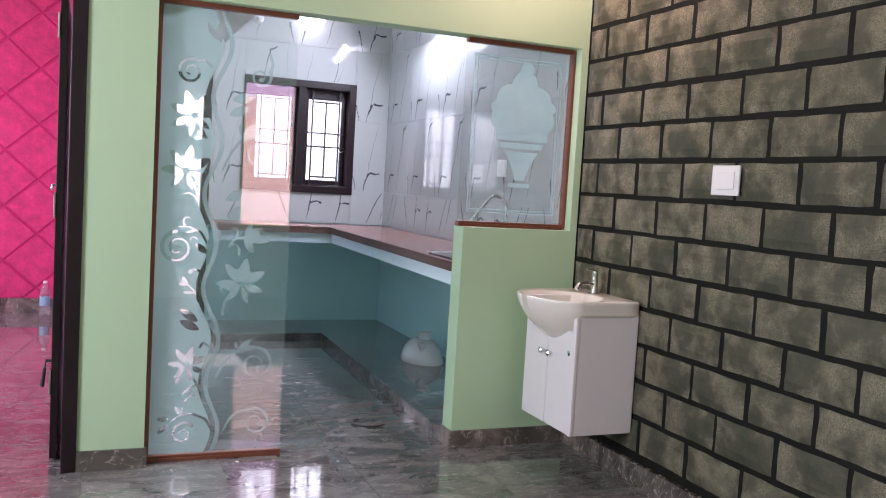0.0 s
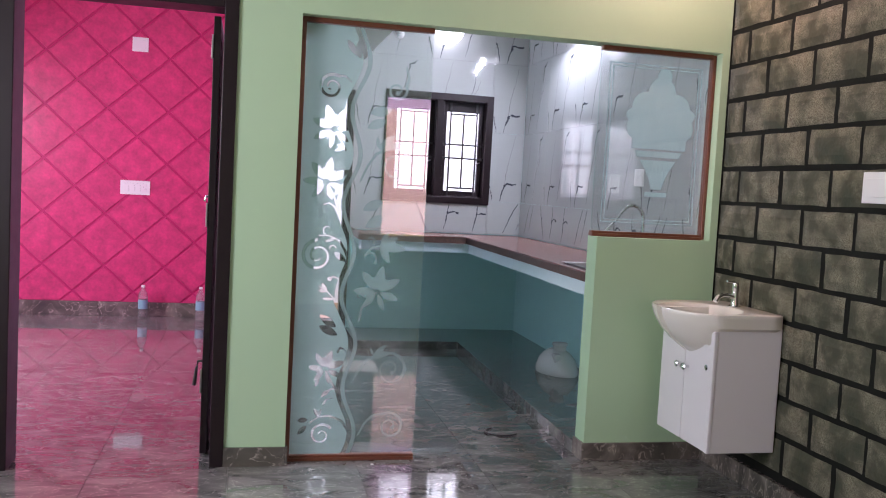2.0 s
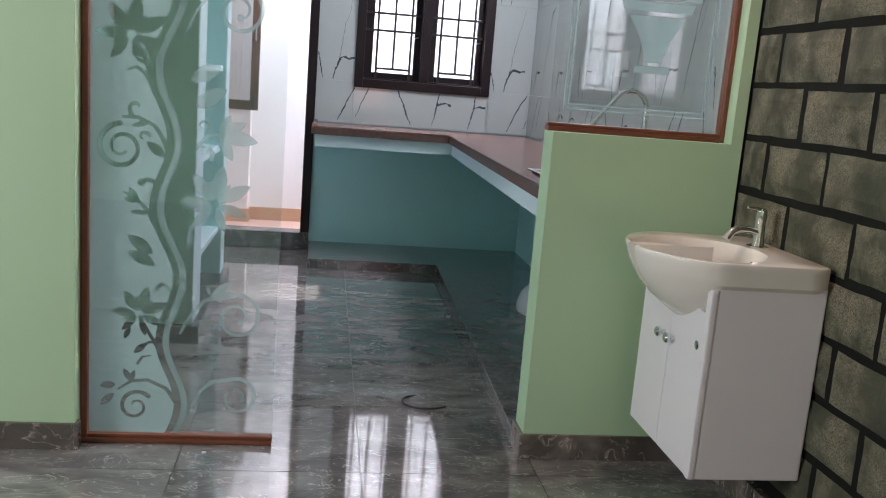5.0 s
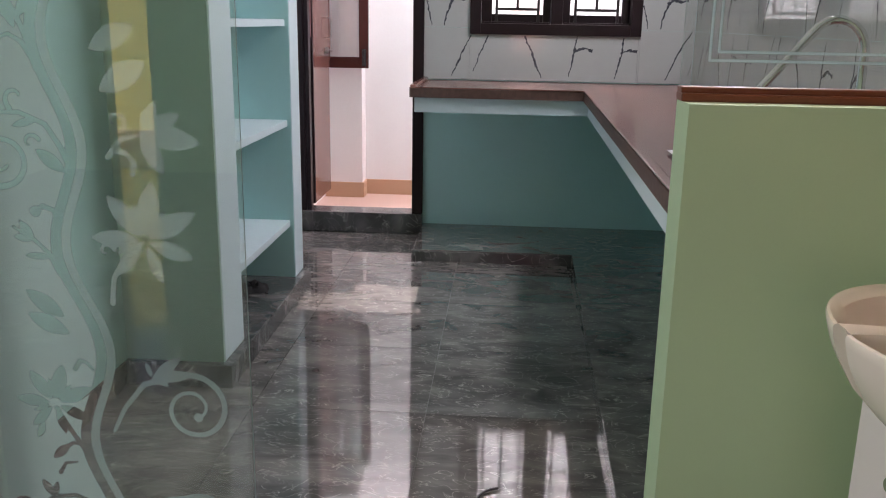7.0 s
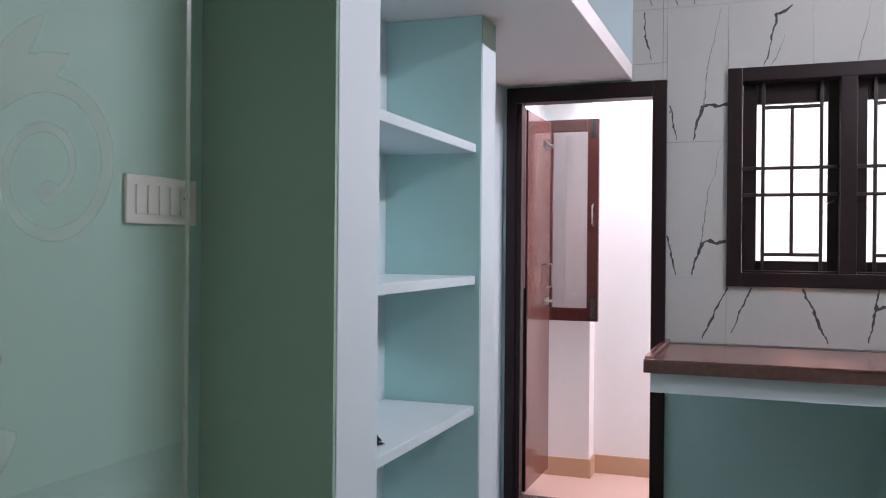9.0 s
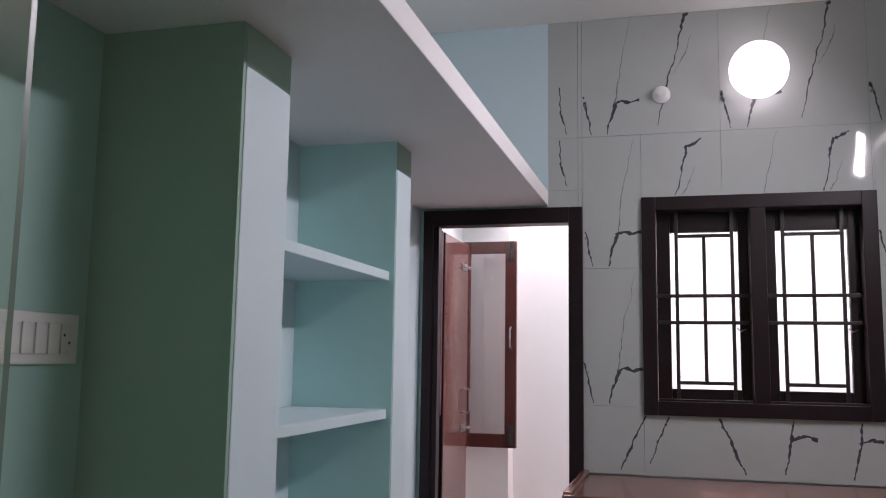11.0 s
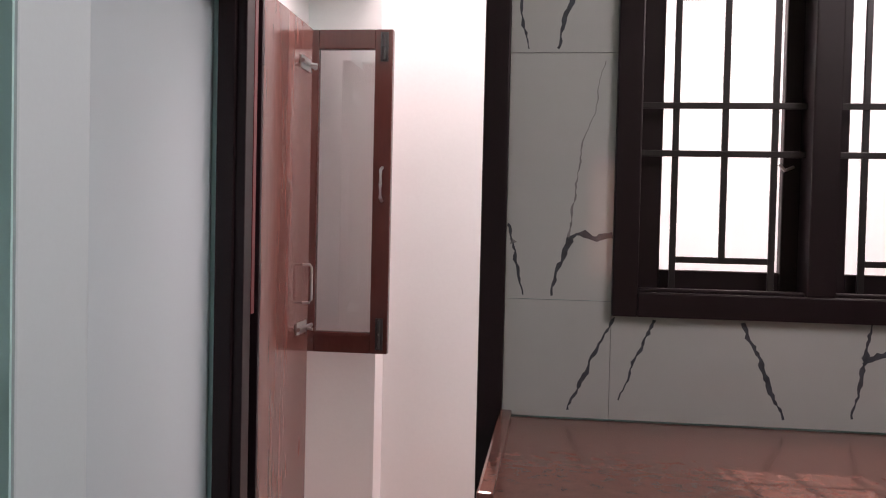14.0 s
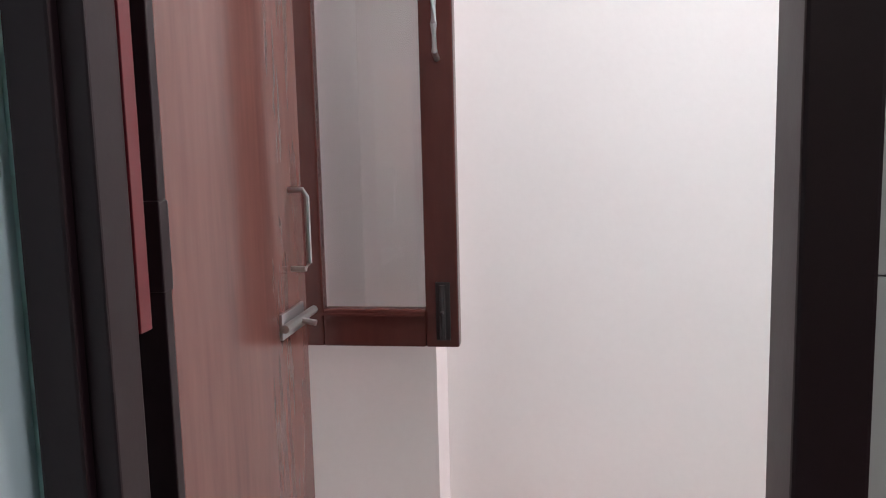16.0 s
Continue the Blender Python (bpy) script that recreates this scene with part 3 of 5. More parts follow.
# ---------------------------------------------------------------- etched glass panels
GY = 0.08
glass = bpy.data.materials.new("clear_glass")
glass.use_nodes = True
gb = glass.node_tree.nodes["Principled BSDF"]
gb.inputs["Transmission Weight"].default_value, gb.inputs["Roughness"].default_value, gb.inputs["IOR"].default_value = 1.0, 0.004, 1.72
gb.inputs["Base Color"].default_value = (0.96, 0.985, 0.98, 1)

cutglass = mat("ground_glass_edge", (0.16, 0.27, 0.22), 0.3, spread=0.1, bump=0.0)

frost = bpy.data.materials.new("etched_frost")
frost.use_nodes = True
n, l = frost.node_tree.nodes, frost.node_tree.links
n.remove(n["Principled BSDF"])
att = n.new("ShaderNodeAttribute")
att.attribute_name = "etch"
clear, haze, diff, both, mixf = n.new("ShaderNodeBsdfTransparent"), n.new("ShaderNodeBsdfTranslucent"), n.new("ShaderNodeBsdfDiffuse"), n.new("ShaderNodeMixShader"), n.new("ShaderNodeMixShader")
haze.inputs[0].default_value = (0.52, 0.68, 0.64, 1)
diff.inputs[0].default_value = (0.30, 0.41, 0.39, 1)
both.inputs[0].default_value = 0.5
l.new(haze.outputs[0], both.inputs[1])
l.new(diff.outputs[0], both.inputs[2])
cloud = n.new("ShaderNodeTexNoise")
cloud.inputs["Scale"].default_value = 3.0
tcf = n.new("ShaderNodeTexCoord")
l.new(tcf.outputs["Object"], cloud.inputs["Vector"])
edge = n.new("ShaderNodeMapRange")
edge.inputs[1].default_value, edge.inputs[2].default_value = -0.0012, 0.0012
l.new(att.outputs["Fac"], edge.inputs[0])
amt = n.new("ShaderNodeMapRange")
amt.inputs[1].default_value, amt.inputs[2].default_value, amt.inputs[3].default_value, amt.inputs[4].default_value = 0.3, 0.7, 0.31, 0.42
l.new(cloud.outputs[0], amt.inputs[0])
mul = n.new("ShaderNodeMath")
mul.operation = "MULTIPLY"
l.new(edge.outputs[0], mul.inputs[0])
veil, thick = n.new("ShaderNodeAttribute"), n.new("ShaderNodeMath")
veil.attribute_name = "veil"
thick.operation = "MULTIPLY"
l.new(amt.outputs[0], thick.inputs[0])
l.new(veil.outputs["Fac"], thick.inputs[1])
l.new(thick.outputs[0], mul.inputs[1])
base = n.new("ShaderNodeMath")
base.operation = "ADD"
base.inputs[1].default_value = 0.085
l.new(mul.outputs[0], base.inputs[0])
l.new(base.outputs[0], mixf.inputs[0])
l.new(clear.outputs[0], mixf.inputs[1])
l.new(both.outputs[0], mixf.inputs[2])
l.new(mixf.outputs[0], n["Material Output"].inputs[0])


def film(parent, x0, x1, z0, z1, field, step=0.004):
    """The etched face of a pane: a fine sheet whose 'etch' value is the signed distance to the frosted area."""
    nx, nz = int((x1 - x0) / step) + 1, int((z1 - z0) / step) + 1
    xs, zs = np.linspace(x0, x1, nx), np.linspace(z0, z1, nz)
    X, Z = np.meshgrid(xs, zs)
    co = np.stack([X.ravel(), np.full(X.size, GY + 0.0045), Z.ravel()], 1)
    idx = np.arange(nx * nz).reshape(nz, nx)
    quads = np.stack([idx[:-1, :-1], idx[:-1, 1:], idx[1:, 1:], idx[1:, :-1]], -1).reshape(-1, 4)
    me = bpy.data.meshes.new("etched_pattern")
    me.from_pydata(co.tolist(), [], quads.tolist())
    a = me.attributes.new("etch", "FLOAT", "POINT")
    a.data.foreach_set("value", field(X - x0, Z).ravel().astype(np.float32))
    v = me.attributes.new("veil", "FLOAT", "POINT")
    v.data.foreach_set("value", (np.where(X - x0 < vine_u(Z) - 0.012, 2.5, 1.35) if x0 < -1 else np.full(X.shape, 2.4)).ravel().astype(np.float32))
    me.materials.append(frost)
    o = new("etched_pattern", me)
    o.parent, o.matrix_parent_inverse = parent, parent.matrix_world.inverted()
    o["label"] = "frosted etched pattern"
    o.visible_shadow = False
    return o


def f_leaf(U, Z, u, z, deg, length, fat=0.17):
    c, s = math.cos(radians(deg)), math.sin(radians(deg))
    t = ((U - u) * c + (Z - z) * s) / length
    d = -(U - u) * s + (Z - z) * c
    w = fat * length * np.sin(np.pi * np.clip(t, 0, 1)) ** 0.8
    return np.where((t > 0) & (t < 1), w - np.abs(d), -np.abs(np.where(t < 0, -t, t - 1)) * length - 0.001)


def f_curve(U, Z, pts, w0, w1):
    best = np.full(U.shape, -1.0)
    k = len(pts)
    for i in range(k - 1):
        (a, b), (c, d) = pts[i], pts[i + 1]
        L = max(1e-9, (c - a) ** 2 + (d - b) ** 2)
        t = np.clip(((U - a) * (c - a) + (Z - b) * (d - b)) / L, 0, 1)
        r = w0 + (w1 - w0) * (i + t) / (k - 1)
        best = np.maximum(best, r - np.hypot(U - a - t * (c - a), Z - b - t * (d - b)))
    return best


def f_spiral(U, Z, u, z, r, start, turns, way, w=0.011):
    pts = []
    for i in range(41):
        q = i / 40
        rr = r * (1 - 0.75 * q)
        a = radians(start) + way * 2 * math.pi * turns * q
        pts.append((u + rr * math.cos(a), z + rr * math.sin(a)))
    return f_curve(U, Z, pts, w, w * 0.45)


def vine_u(z):
    """The line of the vine: a wave that swings about 3 cm to either side."""
    return 0.262 + 0.031 * np.sin(2 * np.pi * (z - 0.46) / 0.445) + 0.02 * np.cos(2 * np.pi * (z - 0.2) / 1.9)


def f_pair(U, Z, u, z, degs, length, fat=0.2):
    """Several slim leaves from one point."""
    return np.maximum.reduce([f_leaf(U, Z, u, z, d, length * k, fat) for d, k in degs])


def f_bloom(U, Z, u, z, deg, size):
    """An open lily: broad petals round a small clear eye."""
    best = np.full(U.shape, -1.0)
    for da, ln, fat in ((0, 1.0, 0.2), (48, 0.95, 0.19), (-50, 1.0, 0.19), (98, 0.9, 0.18), (-100, 0.85, 0.18), (150, 0.8, 0.16), (-150, 0.75, 0.16), (24, 0.6, 0.12), (-26, 0.6, 0.12), (125, 0.5, 0.12)):
        a = radians(deg + da)
        best = np.maximum(best, f_leaf(U, Z, u + 0.012 * math.cos(a), z + 0.012 * math.sin(a), deg + da, size * ln, fat))
    return best


def f_scroll(U, Z, u, z, r, start, turns, way, stem, w=0.0075):
    """A rolled-up tendril with the stem that leads to it."""
    end = (u + r * math.cos(radians(start)), z + r * math.sin(radians(start)))
    roll = f_spiral(U, Z, u, z, r, start, turns, way, w)
    eye = (u + r * 0.25 * math.cos(radians(start) + way * 2 * math.pi * turns), z + r * 0.25 * math.sin(radians(start) + way * 2 * math.pi * turns))
    return np.maximum.reduce([roll, f_curve(U, Z, list(stem) + [end], w * 0.6, w), 0.011 - np.hypot(U - eye[0], Z - eye[1])])


def vine_left(U, Z):
    """Motifs cut clear out of the frosted side."""
    out = [f_bloom(U, Z, 0.165, 1.585, 110, 0.105), f_curve(U, Z, [(0.18, 1.56), (0.20, 1.53), (0.22, 1.49)], 0.004, 0.006),
           f_pair(U, Z, 0.19, 1.57, ((55, 1.0), (-160, 0.5)), 0.075), f_pair(U, Z, 0.22, 1.505, ((170, 0.8), (205, 1.0)), 0.055),
           f_bloom(U, Z, 0.138, 1.335, 80, 0.108), f_curve(U, Z, [(0.15, 1.32), (0.175, 1.275), (0.195, 1.22), (0.205, 1.17)], 0.005, 0.006),
           f_pair(U, Z, 0.178, 1.27, ((60, 1.0), (165, 0.7)), 0.06), f_curve(U, Z, [(0.13, 1.228), (0.155, 1.237), (0.18, 1.222), (0.2, 1.19)], 0.003, 0.006),
           f_curve(U, Z, [(0.116, 1.081), (0.16, 1.082), (0.213, 1.059), (0.24, 1.015), (0.262, 0.962)], 0.004, 0.007),
           f_spiral(U, Z, 0.158, 1.112, 0.028, 235, 0.55, -1, 0.006), f_leaf(U, Z, 0.188, 1.007, -38, 0.075, 0.2), f_leaf(U, Z, 0.20, 1.07, 196, 0.06, 0.14),
           f_spiral(U, Z, 0.178, 1.02, 0.02, 20, 0.6, 1, 0.005),
           f_spiral(U, Z, 0.112, 0.985, 0.075, 95, 1.6, 1, 0.008),
           f_curve(U, Z, [(0.172, 0.874), (0.19, 0.888), (0.212, 0.88), (0.231, 0.85)], 0.005, 0.006), 0.012 - np.hypot(U - 0.174, Z - 0.876),
           f_curve(U, Z, [(0.122, 0.842), (0.165, 0.815), (0.195, 0.785), (0.215, 0.74)], 0.003, 0.006), f_pair(U, Z, 0.165, 0.815, ((125, 1.0), (172, 0.9)), 0.05), f_leaf(U, Z, 0.20, 0.778, 178, 0.06, 0.13),
           f_leaf(U, Z, 0.134, 0.703, -36, 0.10, 0.19), f_leaf(U, Z, 0.133, 0.65, -26, 0.10, 0.19),
           f_curve(U, Z, [(0.228, 0.525), (0.24, 0.545), (0.256, 0.54), (0.268, 0.525)], 0.006, 0.003),
           f_bloom(U, Z, 0.174, 0.44, 75, 0.085), f_curve(U, Z, [(0.176, 0.43), (0.20, 0.385), (0.235, 0.325)], 0.005, 0.006), f_leaf(U, Z, 0.145, 0.395, 245, 0.045, 0.2),
           f_curve(U, Z, [(0.235, 0.345), (0.205, 0.345), (0.18, 0.325)], 0.005, 0.004), f_leaf(U, Z, 0.198, 0.342, 222, 0.055, 0.2), f_curve(U, Z, [(0.17, 0.27), (0.185, 0.295), (0.212, 0.298)], 0.005, 0.002),
           f_curve(U, Z, [(0.31, 0.115), (0.263, 0.186), (0.202, 0.214), (0.15, 0.208), (0.11, 0.18)], 0.007, 0.004), f_pair(U, Z, 0.15, 0.208, ((120, 1.0), (75, 0.8)), 0.05), f_leaf(U, Z, 0.10, 0.195, 185, 0.05, 0.25), f_leaf(U, Z, 0.095, 0.165, 225, 0.06, 0.2),
           f_spiral(U, Z, 0.165, 0.12, 0.055, 40, 1.3, 1, 0.007),
           f_spiral(U, Z, 0.145, 1.78, 0.06, 60, 1.5, 1, 0.008), f_curve(U, Z, [(0.175, 1.832), (0.205, 1.834), (0.235, 1.81)], 0.006, 0.004), f_leaf(U, Z, 0.26, 1.93, 125, 0.09, 0.17), f_leaf(U, Z, 0.27, 1.92, 95, 0.09, 0.17)]
    return np.maximum.reduce(out)


def vine_right(U, Z):
    """Motifs frosted onto the clear side."""
    out = [f_leaf(U, Z, 0.283, 1.19, 27, 0.105, 0.23), f_leaf(U, Z, 0.297, 1.108, 31, 0.115, 0.23),
           f_curve(U, Z, [(0.305, 0.975), (0.335, 1.012), (0.377, 1.023)], 0.006, 0.004), f_pair(U, Z, 0.377, 1.024, ((26, 0.95), (-8, 1.25), (-62, 0.95), (62, 0.75)), 0.098, 0.19),
           f_spiral(U, Z, 0.325, 1.048, 0.022, -40, 0.75, 1, 0.005), f_curve(U, Z, [(0.31, 0.985), (0.342, 0.985), (0.358, 0.965), (0.354, 0.94)], 0.004, 0.006),
           f_bloom(U, Z, 0.37, 0.80, 80, 0.115), f_curve(U, Z, [(0.365, 0.795), (0.325, 0.765), (0.297, 0.715), (0.29, 0.66)], 0.004, 0.007), f_spiral(U, Z, 0.285, 0.775, 0.018, 10, 0.7, 1, 0.005),
           f_scroll(U, Z, 0.452, 0.42, 0.085, 120, 1.5, -1, [(0.27, 0.36), (0.297, 0.415), (0.345, 0.475)]), f_pair(U, Z, 0.365, 0.49, ((38, 1.0), (8, 1.1), (110, 0.5), (-25, 0.5)), 0.085, 0.15),
           f_scroll(U, Z, 0.428, 1.412, 0.082, 115, 1.55, -1, [(0.265, 1.33), (0.295, 1.40), (0.335, 1.46)]), f_pair(U, Z, 0.345, 1.485, ((42, 1.1), (15, 1.2), (100, 0.6)), 0.095, 0.16),
           f_leaf(U, Z, 0.295, 1.65, 12, 0.11, 0.22), f_leaf(U, Z, 0.285, 1.58, 24, 0.10, 0.22),
           f_scroll(U, Z, 0.42, 1.765, 0.05, 30, 1.3, -1, [(0.46, 1.875), (0.475, 1.825)], 0.007),
           f_scroll(U, Z, 0.462, 0.14, 0.07, 120, 1.4, -1, [(0.31, 0.10), (0.34, 0.16), (0.38, 0.195)])]
    return np.maximum.reduce(out)


def vine_field(U, Z):
    V = vine_u(Z)
    side = V - U                                       # left of the vine: frosted ground
    etched = np.maximum(np.minimum(side, -vine_left(U, Z)), np.minimum(-side, vine_right(U - 0.035, Z - 0.02)))
    light = 0.010 - np.abs(U - V - 0.011)
    dark = 0.011 - np.abs(U - V + 0.012)
    etched = np.maximum(etched, light)
    return np.minimum(etched, -dark)


def urn_field(U, Z):
    c = 0.34
    best = np.full(U.shape, -1.0)
    z = Z - 1.36
    foot = np.minimum(0.062 - np.abs(U - c), 0.012 - np.abs(z - 0.0))
    stem = np.minimum(0.03 + 0.075 * np.clip((z - 0.02) / 0.16, 0, 1) ** 1.6 - np.abs(U - c), 0.075 - np.abs(z - 0.10))
    bowl = np.minimum(0.115 + 0.03 * np.clip((z - 0.18) / 0.09, 0, 1) - np.abs(U - c), 0.016 - np.abs(z - 0.205))
    rim = np.minimum(0.15 - np.abs(U - c), 0.030 - np.abs(z - 0.26))
    fruit = np.maximum.reduce([r - np.hypot(U - c - a, z - b) for a, b, r in ((-0.12, 0.34, 0.065), (0.0, 0.35, 0.09), (0.12, 0.34, 0.065), (-0.08, 0.44, 0.08), (0.085, 0.44, 0.075), (0.0, 0.52, 0.075), (0.01, 0.60, 0.04), (-0.16, 0.40, 0.03), (0.16, 0.41, 0.03))])
    for m in (foot, stem, bowl, rim, fruit):
        best = np.maximum(best, m)
    for off in (0.05, 0.066):
        fr = np.minimum.reduce([U - off, 0.603 - off - U, Z - 1.174 - off + 0.012, 2.062 - off - Z])
        best = np.maximum(best, 0.0028 - np.abs(fr))
    return best


for name, x0, x1, z0, z1, field in (("window_1", -1.485, -0.864, 0.024, 2.066, vine_field), ("window_2", -0.005, 0.598, 1.16, 2.066, urn_field)):
    w = thing(name, (x0 + x1) / 2, GY, z0, "fixed etched glass panel in brown wooden beading", "glass panel", kind="structure")
    bm = bx(bmesh.new(), x0, x1, GY - 0.003, GY + 0.003, z0, z1)
    for fc in bm.faces:
        fc.material_index = 0 if max(v.co.y for v in fc.verts) - min(v.co.y for v in fc.verts) < 0.001 else 1
    p = part("pane", bm, [glass, cutglass], w)
    p.visible_shadow = False
    film(w, x0 + 0.002, x1 - 0.002, z0 + 0.002, z1 - 0.002, field)
    boxpart("beading_bottom", w, trimwood, x0, x1, GY - 0.028, GY + 0.028, z0 - 0.024, z0 - 0.008, 0.004)
    boxpart("beading_bottom", w, trimwood, x0, x1, GY - 0.02, GY + 0.02, z0 - 0.0085, z0 + 0.004, 0.003)
    boxpart("beading_top", w, trimwood, x0, x1, GY - 0.022, GY + 0.022, z1, z1 + 0.023, 0.004)
    sx = (x0 - 0.004, x0 + 0.018) if x0 < -1 else (x1, x1 + 0.017)
    boxpart("beading_side", w, trimwood, *sx, GY - 0.024, GY + 0.024, z0 - 0.02, z1 + 0.02, 0.004)

# ---------------------------------------------------------------- pink room door
d1 = thing("door_1", -2.27, 0.05, 0, "dark brown door frame with the door standing open", "door", kind="structure")
for x0, x1, z0, z1 in ((-2.752, -2.69, 0, 2.136), (-1.832, -1.77, 0, 2.136), (-2.69, -1.832, 2.08, 2.136)):
    boxpart("frame", d1, darkwood, x0, x1, -0.014, 0.165, z0, z1, 0.004)
leaf1 = boxpart("leaf", d1, darkwood, -1.884, -1.852, 0.17, 0.98, 0.01, 2.07, 0.003, "dark brown door leaf standing open")
for z in (0.36, 1.15, 1.93):
    boxpart("hinge", leaf1, steel, -1.892, -1.884, 0.162, 0.19, z - 0.055, z + 0.055, 0.001, "steel butt hinge")
bm = rod(bmesh.new(), [(-1.884, 0.9, 1.22), (-1.925, 0.9, 1.22), (-1.93, 0.9, 1.20), (-1.93, 0.86, 1.20)], 0.007, 8)
part("handle", bm, chrome, leaf1, "chrome door handle", True)
bm = rod(bmesh.new(), [(-1.884, 0.3, 0.43), (-1.91, 0.3, 0.43), (-1.915, 0.3, 0.40), (-1.925, 0.3, 0.31)], [0.008, 0.008, 0.007, 0.01], 8)
part("stopper", bm, iron, leaf1, "black door stopper", True)


def plate(name, origin, across, w, h, slots, label, category="switch"):
    """A white wall plate with its modules, on a wall; across: the way along the wall."""
    t = thing(name, *origin, label, category)
    o, a = Vector(origin), Vector(across).normalized()
    nrm = Vector((0, 0, 1)).cross(a)
    m = Matrix((a, nrm, Vector((0, 0, 1)))).transposed().to_4x4()
    bm = bx(bmesh.new(), -w / 2, w / 2, -0.009, 0, -h / 2, h / 2, 0.004)
    bm.transform(Matrix.Translation(o) @ m)
    part("plate", bm, plastic, t)
    sw = w * 0.8 / slots
    for k in range(slots):
        c = -w * 0.4 + sw * (k + 0.5)
        bm = bx(bmesh.new(), c - sw * 0.42, c + sw * 0.42, -0.0135, -0.0092, -h * 0.3, h * 0.3, 0.0015)
        bm.transform(Matrix.Translation(o) @ m)
        part("rocker", bm, plastic if k < slots - 1 or slots < 3 else laminate, t)
    if slots > 2:
        c = -w * 0.4 + sw * (slots - 0.5)
        for dz in (-0.008, 0.008):
            bm = rod(bmesh.new(), [(c - dz, -0.0145, dz), (c - dz, -0.0137, dz)], 0.003, 8)
            bm.transform(Matrix.Translation(o) @ m)
            part("socket_hole", bm, iron, t)
    return t


plate("switch_plate", (BR - 0.004, -1.155, 1.425), (0, -1, 0), 0.165, 0.122, 1, "white modular switch plate on the stone-block wall")
plate("switch_plate", (-2.71, PINKY - 0.006, 1.19), (1, 0, 0), 0.26, 0.13, 4, "white switch plate on the pink wall")
plate("switch_plate", (-2.70, PINKY - 0.006, 2.49), (1, 0, 0), 0.14, 0.13, 1, "small square white plate high on the pink wall")
plate("socket_plate", (KL + 0.001, 1.05, 1.462), (0, 1, 0), 0.235, 0.105, 5, "white plate with switches and a socket on the teal wall", "socket")
plate("socket_plate", (KR - 0.001, 1.12, 1.47), (0, -1, 0), 0.13, 0.11, 2, "white switch plate on the marble tiles", "socket")

# ---------------------------------------------------------------- water bottles in the pink room
pet = bpy.data.materials.new("clear_plastic")
pet.use_nodes = True
pb = pet.node_tree.nodes["Principled BSDF"]
pb.inputs["Transmission Weight"].default_value, pb.inputs["Roughness"].default_value, pb.inputs["IOR"].default_value = 0.85, 0.1, 1.2
bluelabel = mat("blue_label", (0.22, 0.42, 0.50), 0.4, spread=0.5, scale=40)
bot = thing("water_bottle", -2.60, PINKY - 0.13, 0, "clear plastic water bottle with a blue label", "bottle", "bottles by the pink wall")
part("body", lathe(bmesh.new(), [(0.036, 0), (0.042, 0.01), (0.042, 0.2), (0.034, 0.235), (0.016, 0.27), (0.015, 0.285)], (-2.60, PINKY - 0.13, 0)), pet, bot, smooth=True)
part("label_band", lathe(bmesh.new(), [(0.0425, 0.09), (0.0425, 0.17)], (-2.60, PINKY - 0.13, 0)), bluelabel, bot, "blue paper label", True)
part("cap", lathe(bmesh.new(), [(0.017, 0.285), (0.017, 0.303), (0.012, 0.305)], (-2.60, PINKY - 0.13, 0)), plastic, bot, "white screw cap", True)
copy_thing(bot, pose(-2.09, PINKY - 0.16, 0))

# ---------------------------------------------------------------- yard door
d2 = thing("door_2", -1.2, 3.6, DZ0, "dark brown yard door frame with a glossy red-brown leaf open", "door", kind="structure")
for x0, x1, z0, z1 in ((DX0, -1.535, DZ0, DZ1), (-0.884, DX1, DZ0, DZ1), (-1.535, -0.884, 2.072, DZ1)):
    boxpart("frame", d2, darkwood, x0, x1, BACK - 0.022, BACK + 0.075, z0, z1, 0.004)
boxpart("frame_rebate", d2, darkwood, -1.5355, -1.508, BACK - 0.008, BACK + 0.05, DZ0, 2.072, 0.003, "planted inner moulding of the frame")
leaf2 = boxpart("leaf", d2, glossred, -1.545, -1.51, BACK + 0.13, 4.20, DZ0 + 0.015, 2.06, 0.003, "glossy red-brown door leaf standing open")
# Red strip stands in for the light on the upper leaf edge.
boxpart("lit_edge_strip", leaf2, lit_edge_red, -1.5345, -1.5080, BACK + 0.054, BACK + 0.078, DZ0 + 1.04, 2.06, 0.001, "red strip for the lit upper leaf edge")
# Dark strip also carries the shade of the gap beside the hinges.
boxpart("leaf_edge", leaf2, darkwood, -1.5465, -1.5085, BACK + 0.112, BACK + 0.1295, DZ0 + 0.015, 2.06, 0.002, "dark painted leaf edge with the hinge gap's shade put in")
for z in (0.55, 1.25, 1.9):
    boxpart("hinge", leaf2, darkwood, -1.53, -1.5068, BACK + 0.108, BACK + 0.131, z - 0.05, z + 0.05, 0.002, "dark painted steel hinge")
bm = rod(bmesh.new(), [(-1.51, 4.13, 1.28), (-1.486, 4.13, 1.28), (-1.48, 4.13, 1.27), (-1.48, 4.13, 1.165), (-1.486, 4.13, 1.155), (-1.51, 4.13, 1.155)], 0.0045, 8)
part("pull_handle", bm, steel, leaf2, "steel pull handle", True)
for z in (1.075, 1.93):
    bm = bx(bmesh.new(), -1.511, -1.505, 4.06, 4.17, z - 0.02, z + 0.02, 0.001)
    rod(bm, [(-1.498, 4.05, z), (-1.498, 4.20, z)], 0.007, 8)
    rod(bm, [(-1.498, 4.12, z), (-1.47, 4.12, z - 0.005)], 0.005, 8)
    part("tower_bolt", bm, steel, leaf2, "steel sliding bolt", True)

